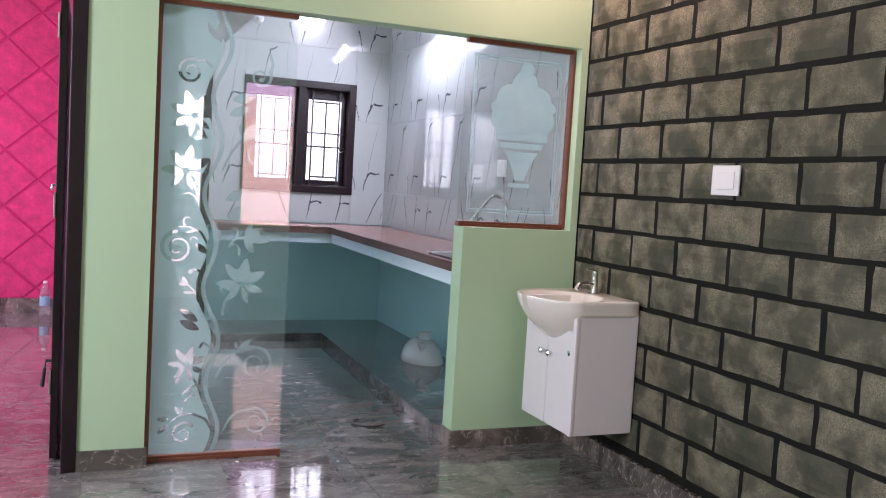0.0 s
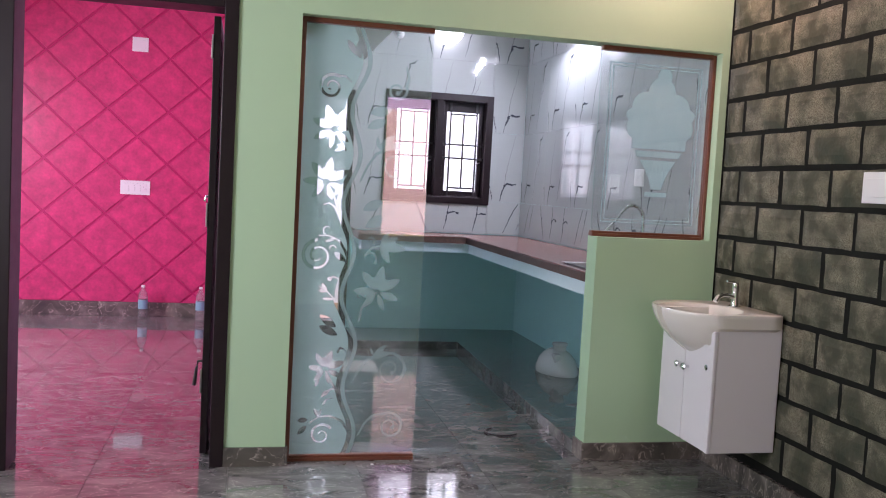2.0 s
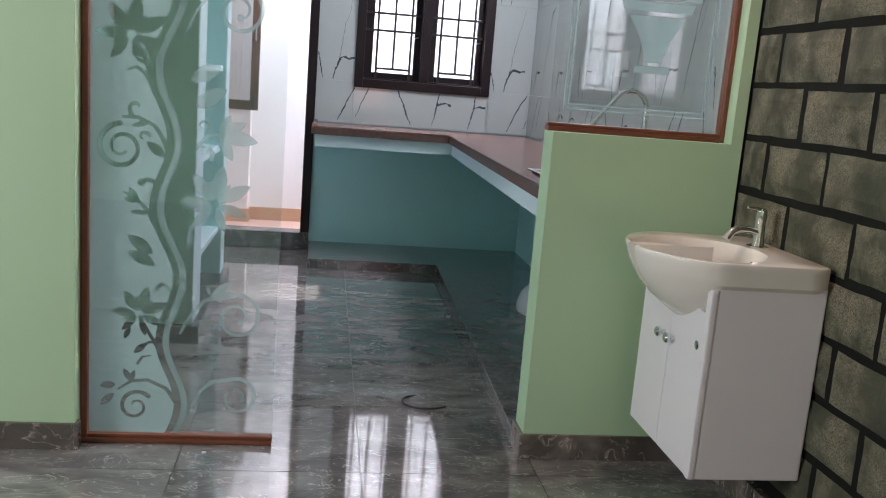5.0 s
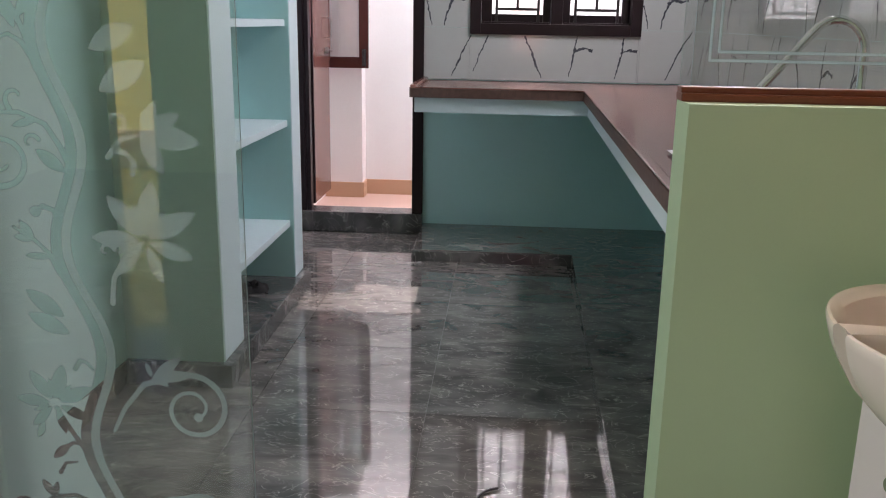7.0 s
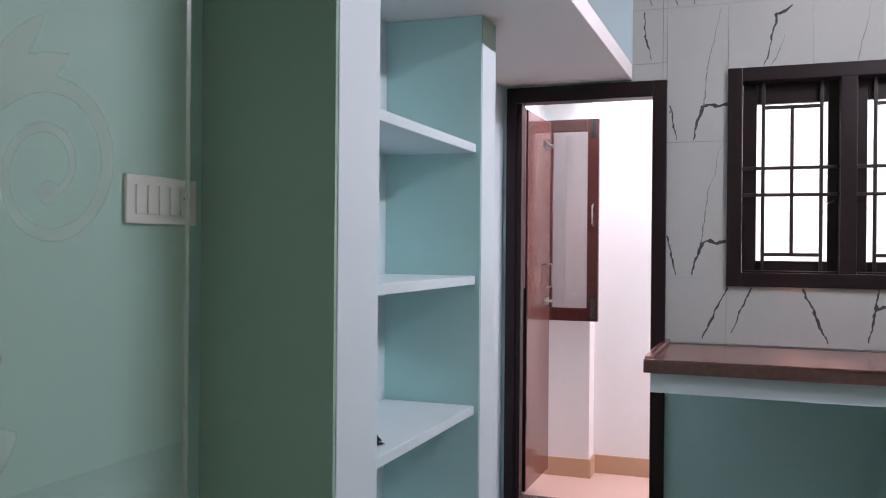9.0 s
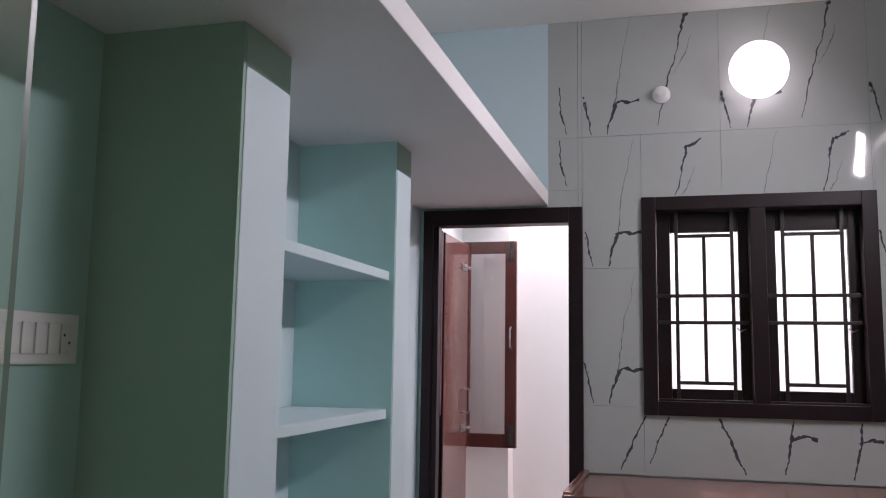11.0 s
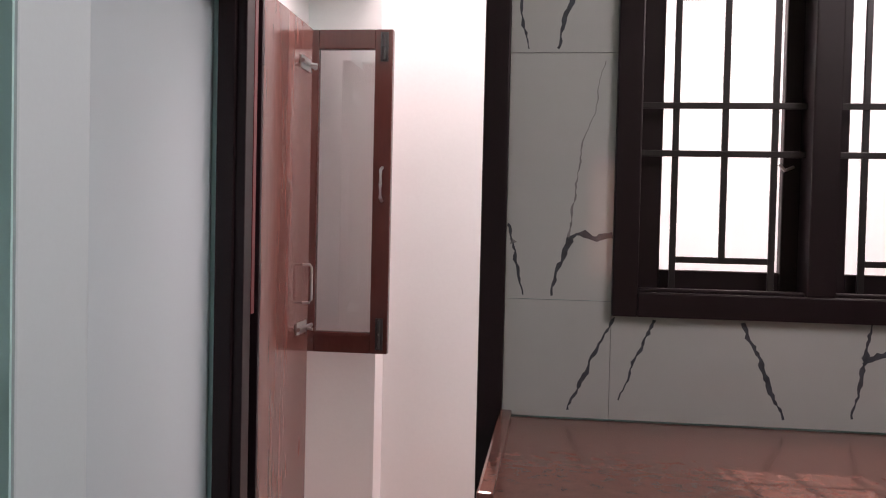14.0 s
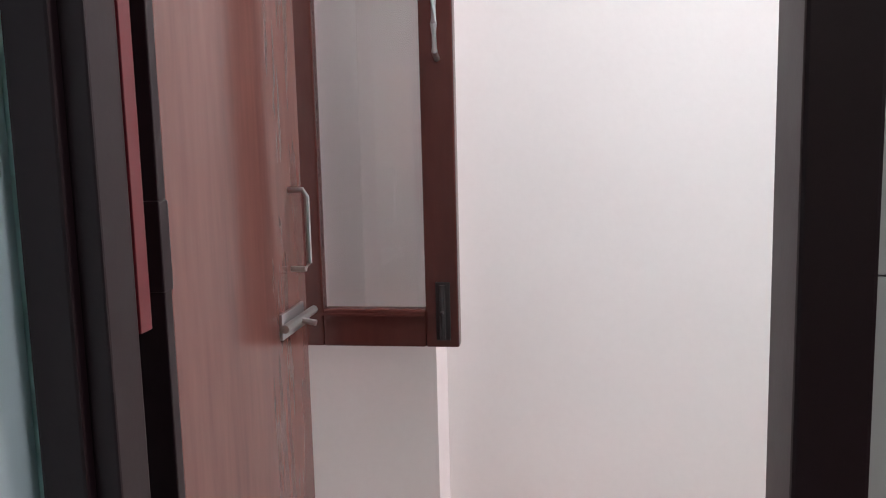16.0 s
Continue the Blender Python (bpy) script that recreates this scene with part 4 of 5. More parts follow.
# open casement sash in the yard
sash = thing("casement_sash", -1.45, 4.46, 0.95, "open red-brown wooden window sash with clear glass", "window sash")
OX0, OX1, OZ0, OZ1, OY = -1.625, -1.288, 0.945, 2.116, 4.46
for nm, x0, x1, z0, z1 in (("stile", OX0, OX0 + 0.065, OZ0, OZ1), ("stile", OX1 - 0.065, OX1, OZ0, OZ1), ("rail", OX0 + 0.065, OX1 - 0.065, OZ0, OZ0 + 0.075), ("rail", OX0 + 0.065, OX1 - 0.065, OZ1 - 0.07, OZ1)):
    boxpart(nm, sash, redwood, x0, x1, OY, OY + 0.035, z0, z1, 0.004)
boxpart("glazing_bead", sash, redwood, OX0 + 0.06, OX1 - 0.066, OY - 0.006, OY, OZ0 + 0.062, OZ0 + 0.068, 0.001)
p = boxpart("pane", sash, glass, OX0 + 0.065, OX1 - 0.065, OY + 0.015, OY + 0.019, OZ0 + 0.075, OZ1 - 0.07, 0)
p.visible_shadow = False
cx = OX1 - 0.03
bm = rod(bmesh.new(), [(cx, OY, 1.62), (cx, OY - 0.03, 1.61), (cx, OY - 0.033, 1.56), (cx, OY - 0.03, 1.51), (cx, OY, 1.50)], 0.006, 8)
part("pull_handle", bm, steel, sash, "steel pull handle", True)
for z0, z1 in ((OZ0 + 0.015, OZ0 + 0.13), (OZ1 - 0.115, OZ1 - 0.01)):
    bm = bx(bmesh.new(), cx - 0.014, cx + 0.014, OY - 0.003, OY, z0, z1, 0.001)
    rod(bm, [(cx, OY - 0.009, z0 + 0.005), (cx, OY - 0.009, z1 - 0.005)], 0.006, 8)
    rod(bm, [(cx, OY - 0.012, (z0 + z1) / 2), (cx, OY - 0.03, (z0 + z1) / 2)], 0.004, 6)
    part("tower_bolt", bm, iron, sash, "small dark sliding bolt", True)
tagged(link("ledge", bx(bmesh.new(), -1.62, PILX - 0.02, 4.30, PILY, 2.28, 2.34, 0.003), yardwhite), "small white plastered ledge on the yard pillar", "ledge", kind="structure")

# ---------------------------------------------------------------- kitchen window
w3 = thing("window_3", -0.07, 3.6, 1.2, "dark brown two-sash kitchen window with an iron grille", "window", kind="structure")
FW = 0.062
for x0, x1, z0, z1 in ((WX0, WX0 + FW, WZ0, WZ1), (WX1 - FW, WX1, WZ0, WZ1), (WX0 + FW, WX1 - FW, WZ1 - FW, WZ1), (WX0 + FW, WX1 - FW, WZ0, WZ0 + FW), (-0.088, -0.022, WZ0 + FW, WZ1 - FW)):
    boxpart("frame", w3, darkwood, x0, x1, BACK - 0.02, BACK + 0.11, z0, z1, 0.004)
for x0, x1 in ((WX0 + FW, -0.088), (-0.022, WX1 - FW)):
    a0, a1, b0, b1 = x0 + 0.001, x1 - 0.001, WZ0 + FW + 0.001, WZ1 - FW - 0.001
    sy0, sy1 = BACK + 0.072, BACK + 0.107
    g0, g1, h0, h1 = a0 + (0.060 if x0 < -0.1 else 0.046), a1 - 0.044, b0 + 0.052, b1 - 0.09
    boxpart("sash_stile", w3, darkwood, a0, g0, sy0, sy1, b0, b1, 0.004)
    boxpart("sash_stile", w3, darkwood, g1, a1, sy0, sy1, b0, b1, 0.004)
    boxpart("sash_rail", w3, darkwood, g0, g1, sy0, sy1, b0, h0, 0.004)
    boxpart("sash_rail", w3, darkwood, g0, g1, sy0, sy1, h1, b1, 0.004)
    boxpart("sill_bead", w3, darkwood, x0 + 0.003, x1 - 0.003, BACK - 0.006, BACK + 0.02, WZ0 + FW, WZ0 + FW + 0.01, 0.003)
    p = boxpart("pane", w3, glass, g0, g1, sy0 + 0.015, sy0 + 0.019, h0, h1, 0)
    p.visible_shadow = False
    gy = BACK + 0.045
    v = [g0 + 0.028, (g0 + g1) / 2, g1 - 0.028]
    lo, hi = h0 + 0.028, h1 - 0.022
    for i, x in enumerate(v):
        z0, z1 = (lo, hi) if i == 1 else (WZ0 + FW, WZ1 - FW)
        boxpart("grille_bar", w3, iron, x - 0.008, x + 0.008, gy - 0.005, gy + 0.005, z0, z1, 0.002)
    for z in (lo, hi):
        boxpart("grille_bar", w3, iron, v[0] + 0.008, v[2] - 0.008, gy - 0.005, gy + 0.005, z - 0.008, z + 0.008, 0.002)
    for z in (1.613, 1.733):
        boxpart("grille_bar", w3, iron, x0, x1, gy - 0.010, gy - 0.0052, z - 0.008, z + 0.008, 0.002)
    bm = rod(bmesh.new(), [(x1 - 0.02, sy0 - 0.002, 1.585), (x1 - 0.045, sy0 - 0.02, 1.575), (x1 - 0.06, sy0 - 0.022, 1.59)], 0.004, 6)
    part("window_stay", bm, steel, w3, "thin steel stay", True)

# ---------------------------------------------------------------- lamps in the kitchen
glow = bpy.data.materials.new("lamp_glow")
glow.use_nodes = True
gn = glow.node_tree.nodes["Principled BSDF"]
gn.inputs["Base Color"].default_value = (0.9, 0.9, 0.9, 1)
gn.inputs["Emission Color"].default_value = (0.95, 0.97, 1.0, 1)
gn.inputs["Emission Strength"].default_value = 3.5
globe = thing("globe_lamp", -0.04, BACK, 2.70, "round white glowing lamp on the tiled wall", "lamp")
bm = bmesh.new()
bmesh.ops.create_uvsphere(bm, u_segments=32, v_segments=16, radius=0.125)
bm.transform(Matrix.Translation((-0.04, BACK - 0.125, 2.71)))
part("shade", bm, glow, globe, "glowing white globe", True)
bm = lathe(bmesh.new(), [(0.05, 0), (0.05, 0.02), (0.035, 0.03)])
bm.transform(Matrix.Translation((-0.04, BACK, 2.71)) @ pose(0, 0, 0, 90))
part("holder", bm, plastic, globe, "white plastic holder", True)
hold = thing("bulb_holder", -0.455, BACK, 2.66, "empty white plastic bulb holder on the tiles", "bulb holder")
bm = lathe(bmesh.new(), [(0.04, 0), (0.04, 0.012), (0.026, 0.018), (0.024, 0.055), (0.02, 0.058)])
bm.transform(Matrix.Translation((-0.455, BACK, 2.66)) @ pose(0, 0, 0, 90))
part("holder", bm, plastic, hold, smooth=True)
tube = thing("tube_light", KR, 2.2, 2.66, "white fluorescent tube light on the side wall", "tube light")
boxpart("batten", tube, plastic, KR - 0.03, KR, 1.62, 2.80, 2.655, 2.70, 0.004)
part("tube", rod(bmesh.new(), [(KR - 0.045, 1.65, 2.66), (KR - 0.045, 2.77, 2.66)], 0.013, 12), glow2, tube, "glowing fluorescent tube", True)
for y in (1.635, 2.785):
    boxpart("end_cap", tube, plastic, KR - 0.06, KR - 0.03, y - 0.014, y + 0.014, 2.643, 2.677, 0.003)

# ---------------------------------------------------------------- wash basin
VX, VY0, VY1 = 0.318, -0.63, -0.13
van = thing("vanity_unit", 0.5, -0.37, 0.22, "white wall-hung vanity cabinet with a ceramic basin", "vanity")
boxpart("cabinet_body", van, laminate, VX + 0.02, BR - 0.001, VY0 + 0.006, VY1 - 0.006, 0.222, 0.787, 0.006)
ym = -0.375
for y0, y1, kn in ((VY0 + 0.035, ym - 0.002, ym - 0.035), (ym + 0.002, VY1 - 0.012, ym + 0.035)):
    dr = boxpart("door", van, laminate, VX + 0.003, VX + 0.0195, y0, y1, 0.224, 0.70, 0.004)
    bm = lathe(bmesh.new(), [(0.007, 0), (0.006, 0.012), (0.015, 0.018), (0.016, 0.026), (0.010, 0.031)], sides=16)
    bm.transform(Matrix.Translation((VX + 0.003, kn, 0.572)) @ pose(0, 0, 0, 0, -90))
    part("knob", bm, chrome, dr, "round chrome knob", True)
boxpart("edge_post", van, laminate, VX, VX + 0.022, VY0 + 0.004, VY0 + 0.034, 0.222, 0.77, 0.006)
bm = lathe(bmesh.new(), [(0.013, 0), (0.013, 0.003), (0.010, 0.004)], sides=16)
bm.transform(Matrix.Translation((VX + 0.003, VY0 + 0.06, 0.60)) @ pose(0, 0, 0, 0, -90))
part("lock", bm, chrome, van, "round chrome lock", True)

K = 64


def outline(k, grow=0.0):
    """Plan of the basin: straight at the wall and the ends, bowed to the front."""
    a = 2 * math.pi * k / K
    cx, cy = 0.42, (VY0 + VY1) / 2 - 0.003
    dx, dy = math.cos(a), math.sin(a)
    hy = (VY1 - VY0) / 2 + 0.004
    t = 1e9
    if dx > 0:
        t = min(t, (BR - 0.001 - cx) / dx)
    if dy:
        t = min(t, hy / abs(dy))
    if dx < 0:
        lo, hi = 0.0, t
        for _ in range(30):
            m = (lo + hi) / 2
            x, y = cx + m * dx, m * dy
            front = VX - 0.002 - 0.15 * max(0.0, 1 - (y / (hy * 0.97)) ** 2) ** 0.62
            lo, hi = (m, hi) if x > front else (lo, m)
        t = lo
    return cx + t * dx, cy + t * dy


def ellipse(k, s, ox=0.0):
    a = 2 * math.pi * k / K
    return 0.372 + ox + 0.192 * s * math.cos(a), -0.385 + 0.205 * s * math.sin(a)


O = [outline(k) for k in range(K)]
shr = lambda s, ox=0.0: [(0.42 + ox + (x - 0.42) * s, -0.385 + (y + 0.385) * s) for x, y in O]
front = lambda s: [(lambda w: (0.42 + (x - 0.42) * (1 - (1 - s) * w), -0.385 + (y + 0.385) * (1 - (1 - s) * w)))(min(1.0, max(0.0, (VX + 0.02 - x) / 0.08))) for x, y in O]
levels = [(shr(0.2, 0.03), 0.625), (shr(0.48, 0.02), 0.645), (shr(0.70, 0.01), 0.695), (shr(0.84), 0.745), (front(0.93), 0.785), (front(0.965), 0.805), (front(0.99), 0.828), (O, 0.840), (shr(0.992), 0.845), (shr(0.975), 0.847),
          ([ellipse(k, 1.0) for k in range(K)], 0.842), ([ellipse(k, 0.95) for k in range(K)], 0.828), ([ellipse(k, 0.82) for k in range(K)], 0.765), ([ellipse(k, 0.55, 0.02) for k in range(K)], 0.70), ([ellipse(k, 0.12, 0.03) for k in range(K)], 0.685)]
bm = bmesh.new()
rings = [[bm.verts.new((x, y, z)) for x, y in ps] for ps, z in levels]
for a, c in zip(rings, rings[1:]):
    for k in range(K):
        bm.faces.new((a[k], a[(k + 1) % K], c[(k + 1) % K], c[k]))
bm.faces.new(rings[0][::-1])
bm.faces.new(rings[-1])
basin = part("basin", bm, ceramic, van, "glossy ivory ceramic basin", True)
bm = lathe(bmesh.new(), [(0.009, 0), (0.009, 0.003), (0.006, 0.004)], sides=14)
bm.transform(Matrix.Translation((0.545, -0.385, 0.80)) @ pose(0, 0, 0, 0, -75))
part("overflow_hole", bm, iron, basin, "dark overflow hole", True)
bt = thing("basin_tap", 0.595, -0.31, 0.845, "chrome pillar tap on the basin", "tap")
part("base_plate", lathe(bmesh.new(), [(0.033, 0), (0.033, 0.003), (0.024, 0.006)], (0.595, -0.31, 0.844), 24), chrome, bt, smooth=True)
part("body", lathe(bmesh.new(), [(0.019, 0.004), (0.017, 0.03), (0.0155, 0.085), (0.0165, 0.09), (0.015, 0.112), (0.008, 0.118)], (0.595, -0.31, 0.844), 20), chrome, bt, smooth=True)
part("spout", rod(bmesh.new(), [(0.59, -0.311, 0.888), (0.55, -0.32, 0.897), (0.515, -0.328, 0.898), (0.492, -0.333, 0.888), (0.478, -0.336, 0.868)], [0.011, 0.011, 0.0115, 0.013, 0.0135], 12), chrome, bt, smooth=True)
part("lever", rod(bmesh.new(), [(0.597, -0.31, 0.955), (0.575, -0.315, 0.963), (0.54, -0.324, 0.966)], [0.006, 0.005, 0.004], 8), chrome, bt, smooth=True)

# ---------------------------------------------------------------- loose things on the kitchen floor
PX, PY, PZ = 0.51, 1.80, 0.064
pan = thing("ceramic_pan", PX, PY, PZ, "white ceramic closet pan lying upside down under the counter", "closet pan")
bm = bmesh.new()
prof = []
for z, s in ((0.0, 1.0), (0.02, 1.02), (0.05, 0.98), (0.10, 0.86), (0.14, 0.62), (0.16, 0.42)):
    prof.append([bm.verts.new((PX + 0.14 * s * math.cos(a), PY + 0.21 * s * math.sin(a) * (1 + 0.12 * math.cos(a)), PZ + z)) for a in [2 * math.pi * k / 36 for k in range(36)]])
for a, c in zip(prof, prof[1:]):
    for k in range(36):
        bm.faces.new((a[k], a[(k + 1) % 36], c[(k + 1) % 36], c[k]))
bm.faces.new(prof[-1])
part("bowl", bm, ceramic2, pan, smooth=True)
bm = lathe(bmesh.new(), [(0.048, 0), (0.048, 0.04), (0.055, 0.045), (0.055, 0.062), (0.04, 0.065)], (PX + 0.01, PY - 0.02, PZ + 0.15))
part("outlet", bm, ceramic2, pan, "round outlet of the pan", True)
part("foot", bx(bmesh.new(), PX - 0.07, PX - 0.02, PY - 0.15, PY - 0.07, PZ + 0.085, PZ + 0.15, 0.012), ceramic2, pan)

arc = [(-0.29 + 0.085 * math.cos(a) * (1.25 if math.cos(a) > 0 else 1), 0.50 + 0.075 * math.sin(a), 0.006) for a in [radians(110 + 14 * k) for k in range(16)]]
tagged(link("cable_offcut", rod(bmesh.new(), arc, 0.0045, 8), iron, True), "curved piece of black cable lying on the floor", "cable")
tagged(link("sawdust_chip", bx(bmesh.new(), -1.085, -1.07, -0.02, -0.012, 0.0, 0.006, 0.002), plastic), "tiny white chip lying by the glass beading", "chip")

# ---------------------------------------------------------------- front yard seen in the glass
wall("wall_compound", [(-8, 3, -8.1, -7.95, -0.12, 2.4)], lime, "lime-yellow painted compound wall outside the front door")
for k in range(6):
    boxpart("course", bpy.data.objects["wall_compound"], lime, -8, 3, -7.95, -7.935, 0.1 + 0.36 * k, 0.1 + 0.36 * k + 0.335, 0.004)
tagged(link("porch_floor", bx(bmesh.new(), -6, 2, -7.95, -5.4, -0.12, 0.0), peachfloor), "peach tiled porch floor outside the front door", "floor", kind="structure")

# ---------------------------------------------------------------- wall tiles of the kitchen
TS = 0.62


def ribbon(bm, pts, widths, put, keep, rnd, index=1):
    """A jagged printed vein: a flat ribbon along pts, placed by put, with pieces outside keep left away."""
    fine, drift = [], 0.0
    for (a, b), (c, d), w0, w1 in zip(pts, pts[1:], widths, widths[1:]):
        L = math.hypot(c - a, d - b) or 1
        k = max(4, int(L / 0.009))
        for i in range(k):
            t = i / k
            drift = 0.75 * drift + rnd.uniform(-0.0032, 0.0032)
            fine.append((a + t * (c - a) - drift * (d - b) / L, b + t * (d - b) + drift * (c - a) / L, max(0.0007, (w0 + t * (w1 - w0)) * 0.68 * rnd.uniform(0.35, 1.4))))
    fine.append((*pts[-1], widths[-1]))
    edge = []
    for i, p in enumerate(fine):
        q0, q1 = fine[max(0, i - 1)], fine[min(len(fine) - 1, i + 1)]
        dx, dz = q1[0] - q0[0], q1[1] - q0[1]
        L = math.hypot(dx, dz) or 1
        nx, nz = -dz / L * p[2], dx / L * p[2]
        pair = ((p[0] + nx, p[1] + nz), (p[0] - nx, p[1] - nz))
        edge.append([bm.verts.new(put(u, z, 0.0004)) for u, z in pair] if all(keep(u, z) for u, z in pair) else None)
    for p, q in zip(edge, edge[1:]):
        if p and q:
            bm.faces.new((p[0], q[0], q[1], p[1])).material_index = index
    for v in [v for p in edge if p for v in p if not v.link_faces]:
        bm.verts.remove(v)



FULL = (([(0.0, 0.20), (0.006, 0.18), (0.02, 0.13), (0.035, 0.06), (0.045, 0.01)], [0.003, 0.010, 0.006, 0.005, 0.002], 1),
        ([(0.003, 0.165), (0.018, 0.14)], [0.014, 0.010], 2),
        ([(0.235, 0.60), (0.205, 0.45), (0.175, 0.32), (0.155, 0.155)], [0.001, 0.002, 0.003, 0.004], 2),
        ([(0.15, 0.155), (0.185, 0.168), (0.225, 0.158), (0.265, 0.166)], [0.006, 0.012, 0.011, 0.008], 1),
        ([(0.158, 0.158), (0.15, 0.125), (0.125, 0.06), (0.118, 0.01)], [0.017, 0.010, 0.006, 0.003], 1),
        ([(0.47, 0.56), (0.44, 0.40), (0.39, 0.24), (0.345, 0.04)], [0.010, 0.003, 0.005, 0.002], 1),
        ([(0.465, 0.56), (0.50, 0.565), (0.535, 0.59)], [0.008, 0.012, 0.003], 1),
        ([(0.50, 0.46), (0.47, 0.36), (0.42, 0.28)], [0.001, 0.004, 0.001], 2))
CUT = (([(0.30, 0.30), (0.24, 0.19), (0.20, 0.10), (0.165, 0.02)], [0.004, 0.006, 0.007, 0.003], 1),
       ([(0.385, 0.30), (0.34, 0.18), (0.29, 0.05)], [0.005, 0.007, 0.002], 1),
       ([(0.57, 0.30), (0.60, 0.22), (0.645, 0.12), (0.69, 0.02)], [0.004, 0.008, 0.009, 0.003], 1),
       ([(0.885, 0.30), (0.875, 0.17), (0.85, 0.03)], [0.002, 0.010, 0.003], 1),
       ([(0.872, 0.165), (0.925, 0.19), (0.98, 0.178)], [0.006, 0.012, 0.010], 1),
       ([(1.155, 0.30), (1.145, 0.17), (1.115, 0.02)], [0.002, 0.010, 0.003], 1),
       ([(1.143, 0.165), (1.19, 0.19), (1.235, 0.178)], [0.006, 0.012, 0.009], 1))


def tile_wall(holder, u_from, u_to, z_from, z_to, width, put, art, hole, seed):
    """Lays glossy white tiles in columns over a wall; hole: (u0, u1, z0, z1) left free for the window."""
    rnd = random.Random(seed)
    u = u_from
    while u < u_to - 0.005:
        u1 = min(u + width, u_to)
        gap = 0.0002
        bm = bmesh.new()
        cells = [(u + gap, u1 - gap, z_from + gap, z_to - gap)]
        if hole and u < hole[1] and u1 > hole[0] and z_from < hole[3] and z_to > hole[2]:
            a, b, c, d = cells[0]
            cells = [(a, min(b, hole[0]), c, d), (max(a, hole[1]), b, c, d), (max(a, hole[0]), min(b, hole[1]), c, min(d, hole[2])), (max(a, hole[0]), min(b, hole[1]), max(c, hole[3]), d)]
        cells = [q for q in cells if q[1] - q[0] > 0.004 and q[3] - q[2] > 0.004]
        for a, b, c, d in cells:
            lo = [bm.verts.new(put(x, z, -0.008)) for x, z in ((a, c), (b, c), (b, d), (a, d))]
            e = 0.0006
            hi = [bm.verts.new(put(x, z, 0)) for x, z in ((a + e, c + e), (b - e, c + e), (b - e, d - e), (a + e, d - e))]
            bm.faces.new(hi)
            for k in range(4):
                bm.faces.new((lo[k], lo[(k + 1) % 4], hi[(k + 1) % 4], hi[k]))
        if cells:
            keep = lambda x, z: any(a < x < b and c < z < d for a, b, c, d in cells)
            for pts, ws, mi in art:
                ribbon(bm, [(x + u, z + z_from) for x, z in pts], ws, put, keep, rnd, mi)
            me = bpy.data.meshes.new("tile")
            bm.to_mesh(me)
            bm.free()
            for m in (wtile, vein1, vein2):
                me.materials.append(m)
            o = new("tile", me)
            o.parent = holder
        else:
            bm.free()
        u = u1


back_put = lambda u, z, d: (u, BACK - d, z)
right_put = lambda u, z, d: (KR - d, BACK - u, z)
hb, hr = bpy.data.objects["wall_kitchen_back"], bpy.data.objects["wall_kitchen_right"]
hole = (WX0, WX1, WZ0, WZ1)
for z0, z1, art, wd in ((0.94, 1.238, CUT, 1.24), (1.238, 1.858, FULL, TS), (1.858, 2.478, FULL, TS), (2.478, CEIL, FULL, TS)):
    tile_wall(hb, -0.82, KR, z0, z1, wd, back_put, art, hole, int(z0 * 100))
    tile_wall(hr, 0.0, BACK - 0.13, z0, z1, wd, right_put, art, None, int(z0 * 100) + 7)
for z0, z1 in ((2.228, 2.478), (2.478, CEIL)):
    tile_wall(hb, -0.98, -0.8205, z0, z1, 0.14, back_put, (([(0.05, 0.25), (0.06, 0.12), (0.09, 0.02)], [0.003, 0.006, 0.002], 1),), None, 5)
tile_wall(hb, -0.98, -0.8205, 2.148, 2.227, 0.14, back_put, (), None, 5)

# ---------------------------------------------------------------- diamond panels of the pink wall
def clip_poly(pts, axis, limit, keep_less):
    out = []
    for i, p in enumerate(pts):
        q = pts[(i + 1) % len(pts)]
        a, b = (p[axis] <= limit) == keep_less, (q[axis] <= limit) == keep_less
        if a:
            out.append(p)
        if a != b:
            t = (limit - p[axis]) / (q[axis] - p[axis])
            out.append((p[0] + t * (q[0] - p[0]), p[1] + t * (q[1] - p[1])))
    return out


holder = bpy.data.objects["wall_pink_far"]
rnd = random.Random(4)
HX, HZ = 0.265, 0.240
for i in range(-9, 6):
    for j in range(-9, 8):
        if (i + j) % 2 == 0:
            continue
        cx, cz, g = -2.70 + i * HX, 1.66 + j * HZ, 0.955
        pts = [(cx - HX * g, cz), (cx, cz - HZ * g), (cx + HX * g, cz), (cx, cz + HZ * g)]
        for ax, lim, less in ((0, -4.78, False), (0, KL - 0.16, True), (1, 0.13, False), (1, CEIL - 0.01, True)):
            if len(pts) > 2:
                pts = clip_poly(pts, ax, lim, less)
        if len(pts) < 3:
            continue
        bm = bmesh.new()
        mx, mz = sum(p[0] for p in pts) / len(pts), sum(p[1] for p in pts) / len(pts)
        lo = [bm.verts.new((x, PINKY + 0.006, z)) for x, z in pts]
        hi = [bm.verts.new((mx + (x - mx) * 0.965, PINKY - 0.001 - rnd.uniform(0, 0.002), mz + (z - mz) * 0.965)) for x, z in pts]
        bm.faces.new(hi[::-1])
        for k in range(len(pts)):
            bm.faces.new((lo[k], hi[k], hi[(k + 1) % len(pts)], lo[(k + 1) % len(pts)]))
        part("panel", bm, pink, holder)

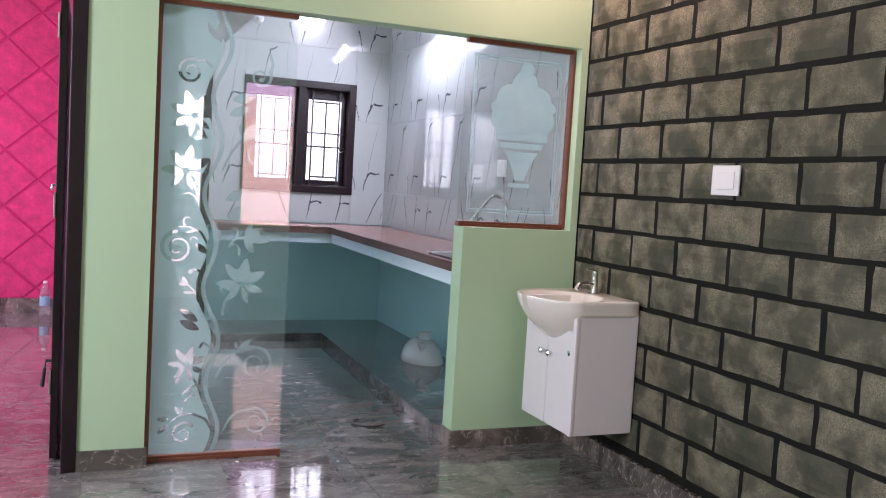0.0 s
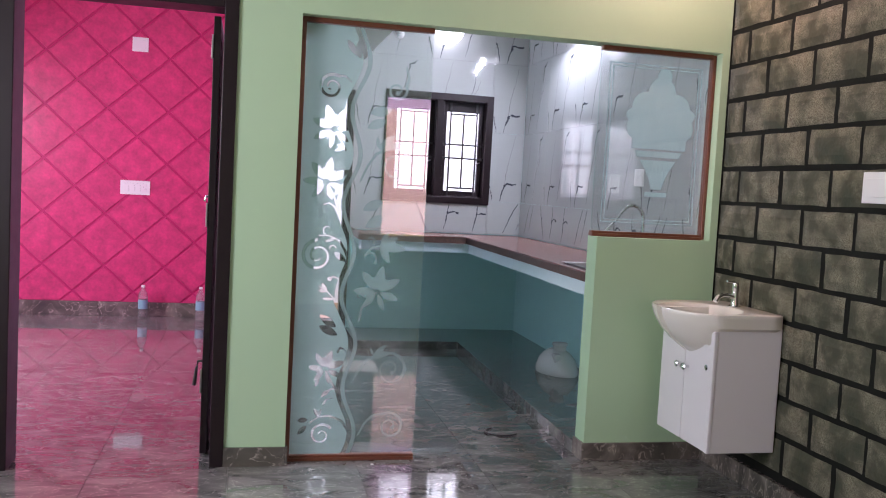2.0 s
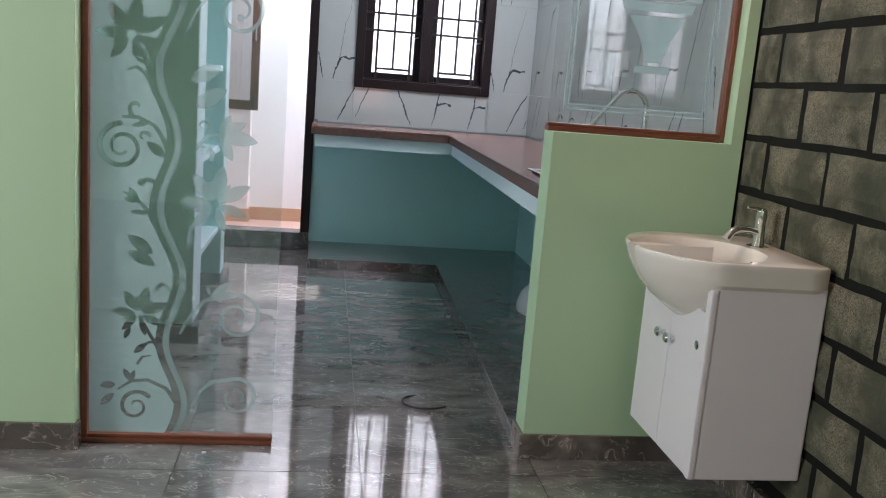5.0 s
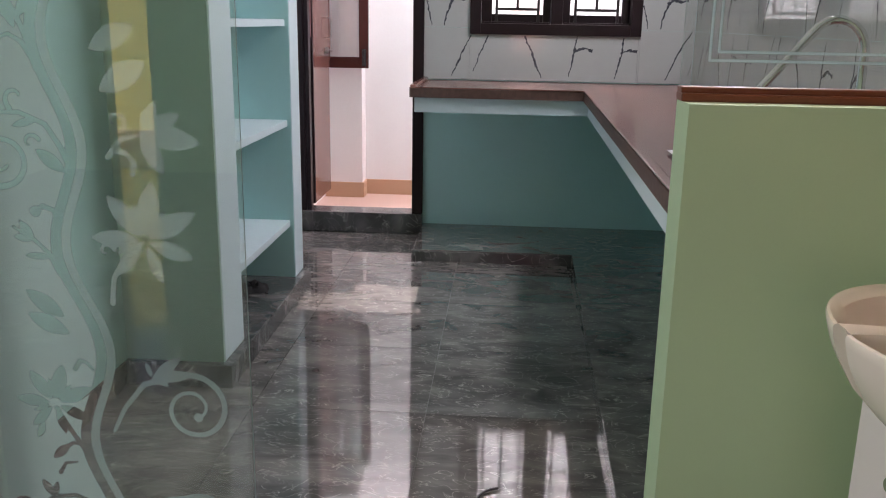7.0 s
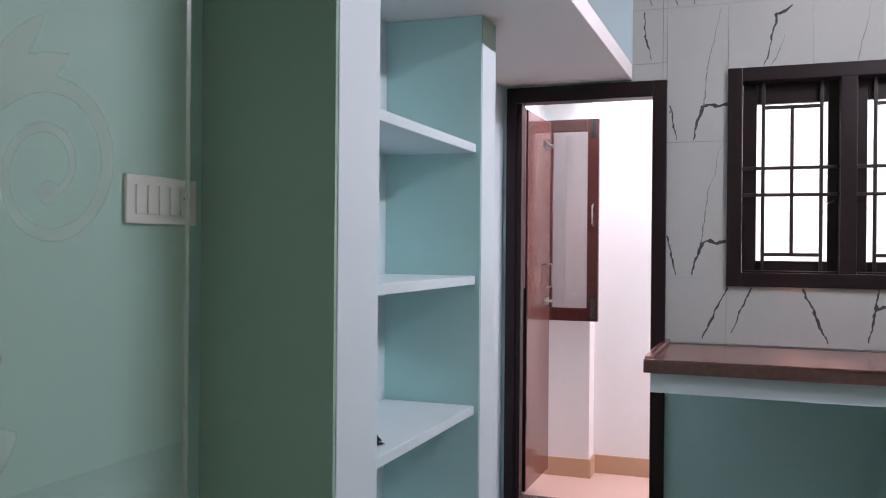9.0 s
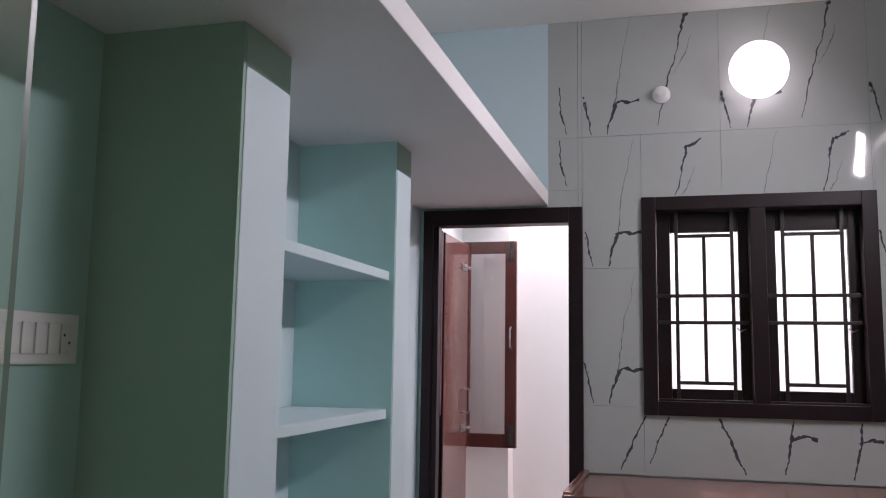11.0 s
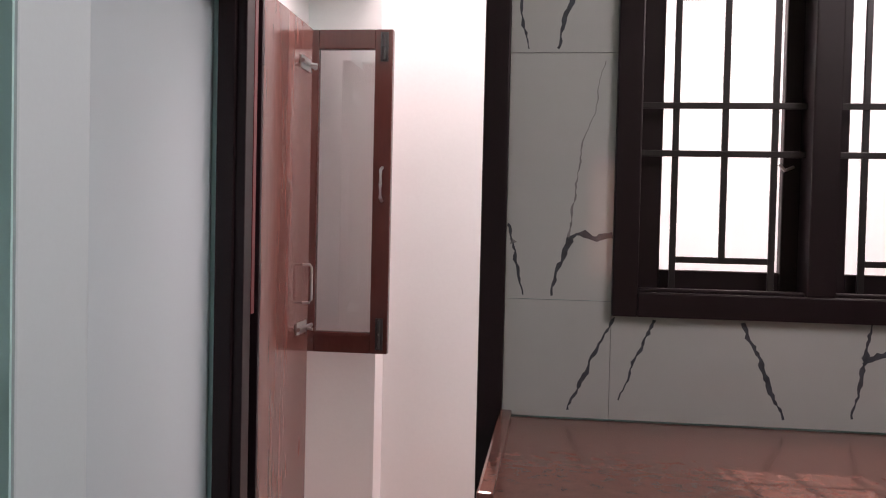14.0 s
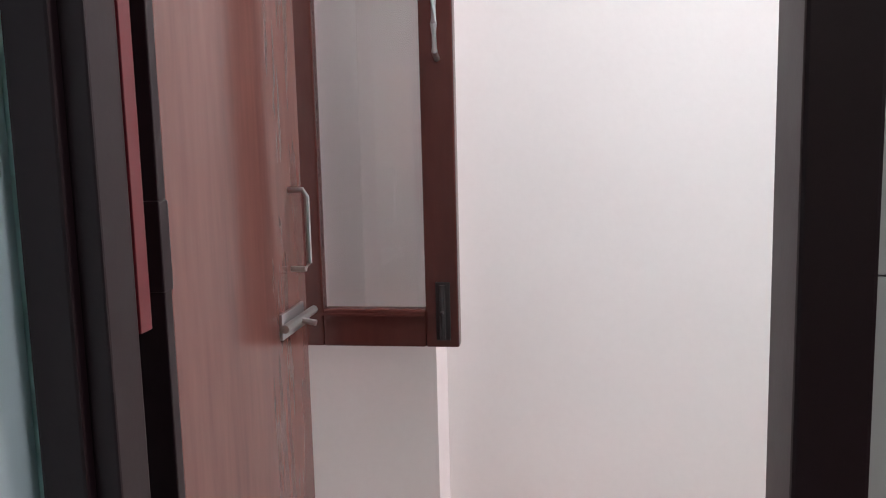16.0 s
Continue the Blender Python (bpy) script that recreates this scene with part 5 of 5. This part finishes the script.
# ---------------------------------------------------------------- painted stone blocks of the hall wall
holder = bpy.data.objects["wall_brick_side"]
PL, PH, JW = 0.345, 0.1725, 0.024
rnd = random.Random(11)
forms = []
for v in range(6):
    bm = bmesh.new()
    nx, nz = 6, 4
    grid = []
    for b in range(nz + 1):
        row = []
        for a in range(nx + 1):
            y, z = (a / nx - 0.5) * (PL - JW), (b / nz - 0.5) * (PH - JW)
            rim = a in (0, nx) or b in (0, nz)
            row.append(bm.verts.new((0.0 if rim else -0.010 + rnd.uniform(-0.0018, 0.0018), y + rnd.uniform(-0.003, 0.003) * 1, z + rnd.uniform(-0.002, 0.002))))
        grid.append(row)
    for b in range(nz):
        for a in range(nx):
            bm.faces.new((grid[b][a], grid[b][a + 1], grid[b + 1][a + 1], grid[b + 1][a]))
    bmesh.ops.recalc_face_normals(bm, faces=bm.faces)
    if sum(f.normal.x for f in bm.faces) > 0:
        bmesh.ops.reverse_faces(bm, faces=bm.faces)
    me = bpy.data.meshes.new("stone_block")
    bm.to_mesh(me)
    bm.free()
    me.materials.append(stone)
    forms.append(me)
for r in range(17):
    zc = 1.508 + (r - 8) * PH + PH / 2
    if zc < 0.1 or zc > CEIL:
        continue
    for c in range(-1, 15):
        yc = -0.678 + 0.35 - c * PL + (PL / 2 if r % 2 else 0) + PL
        yc -= PL / 2
        y0, y1 = yc - PL / 2, min(yc + PL / 2, 0.012)
        if y1 - y0 < 0.06 or yc < -5.25:
            continue
        o = new("stone_block", forms[rnd.randrange(6)])
        o.location = (BR + 0.011, (y0 + y1) / 2 + rnd.uniform(-0.005, 0.005) * (y1 < 0), zc + rnd.uniform(-0.003, 0.003))
        o.scale = (1, (y1 - y0 - JW) / (PL - JW), 1)
        o.rotation_euler = (rnd.uniform(-0.012, 0.012), 0, 0)
        o.parent = holder

# ---------------------------------------------------------------- floor tiles
holder = bpy.data.objects["floor"]
T = 0.59
bm = bx(bmesh.new(), -T / 2 + 0.0012, T / 2 - 0.0012, -T / 2 + 0.0012, T / 2 - 0.0012, -0.008, 0)
me = bpy.data.meshes.new("floor_tile")
bmesh.ops.recalc_face_normals(bm, faces=bm.faces)
bm.to_mesh(me)
bm.free()
me.materials.append(floortile)
rnd = random.Random(2)
for i in range(-7, 4):
    for j in range(-10, 8):
        x, y = -0.565 + T / 2 + i * T, 0.447 + T / 2 + j * T
        if y > PINKY + 0.2 or (x > -1.4 and y > 3.9):
            continue
        o = new("floor_tile", me)
        o.location = (x, y, 0)
        o.rotation_euler = (0, 0, rnd.randrange(2) * math.pi)
        o.parent = holder
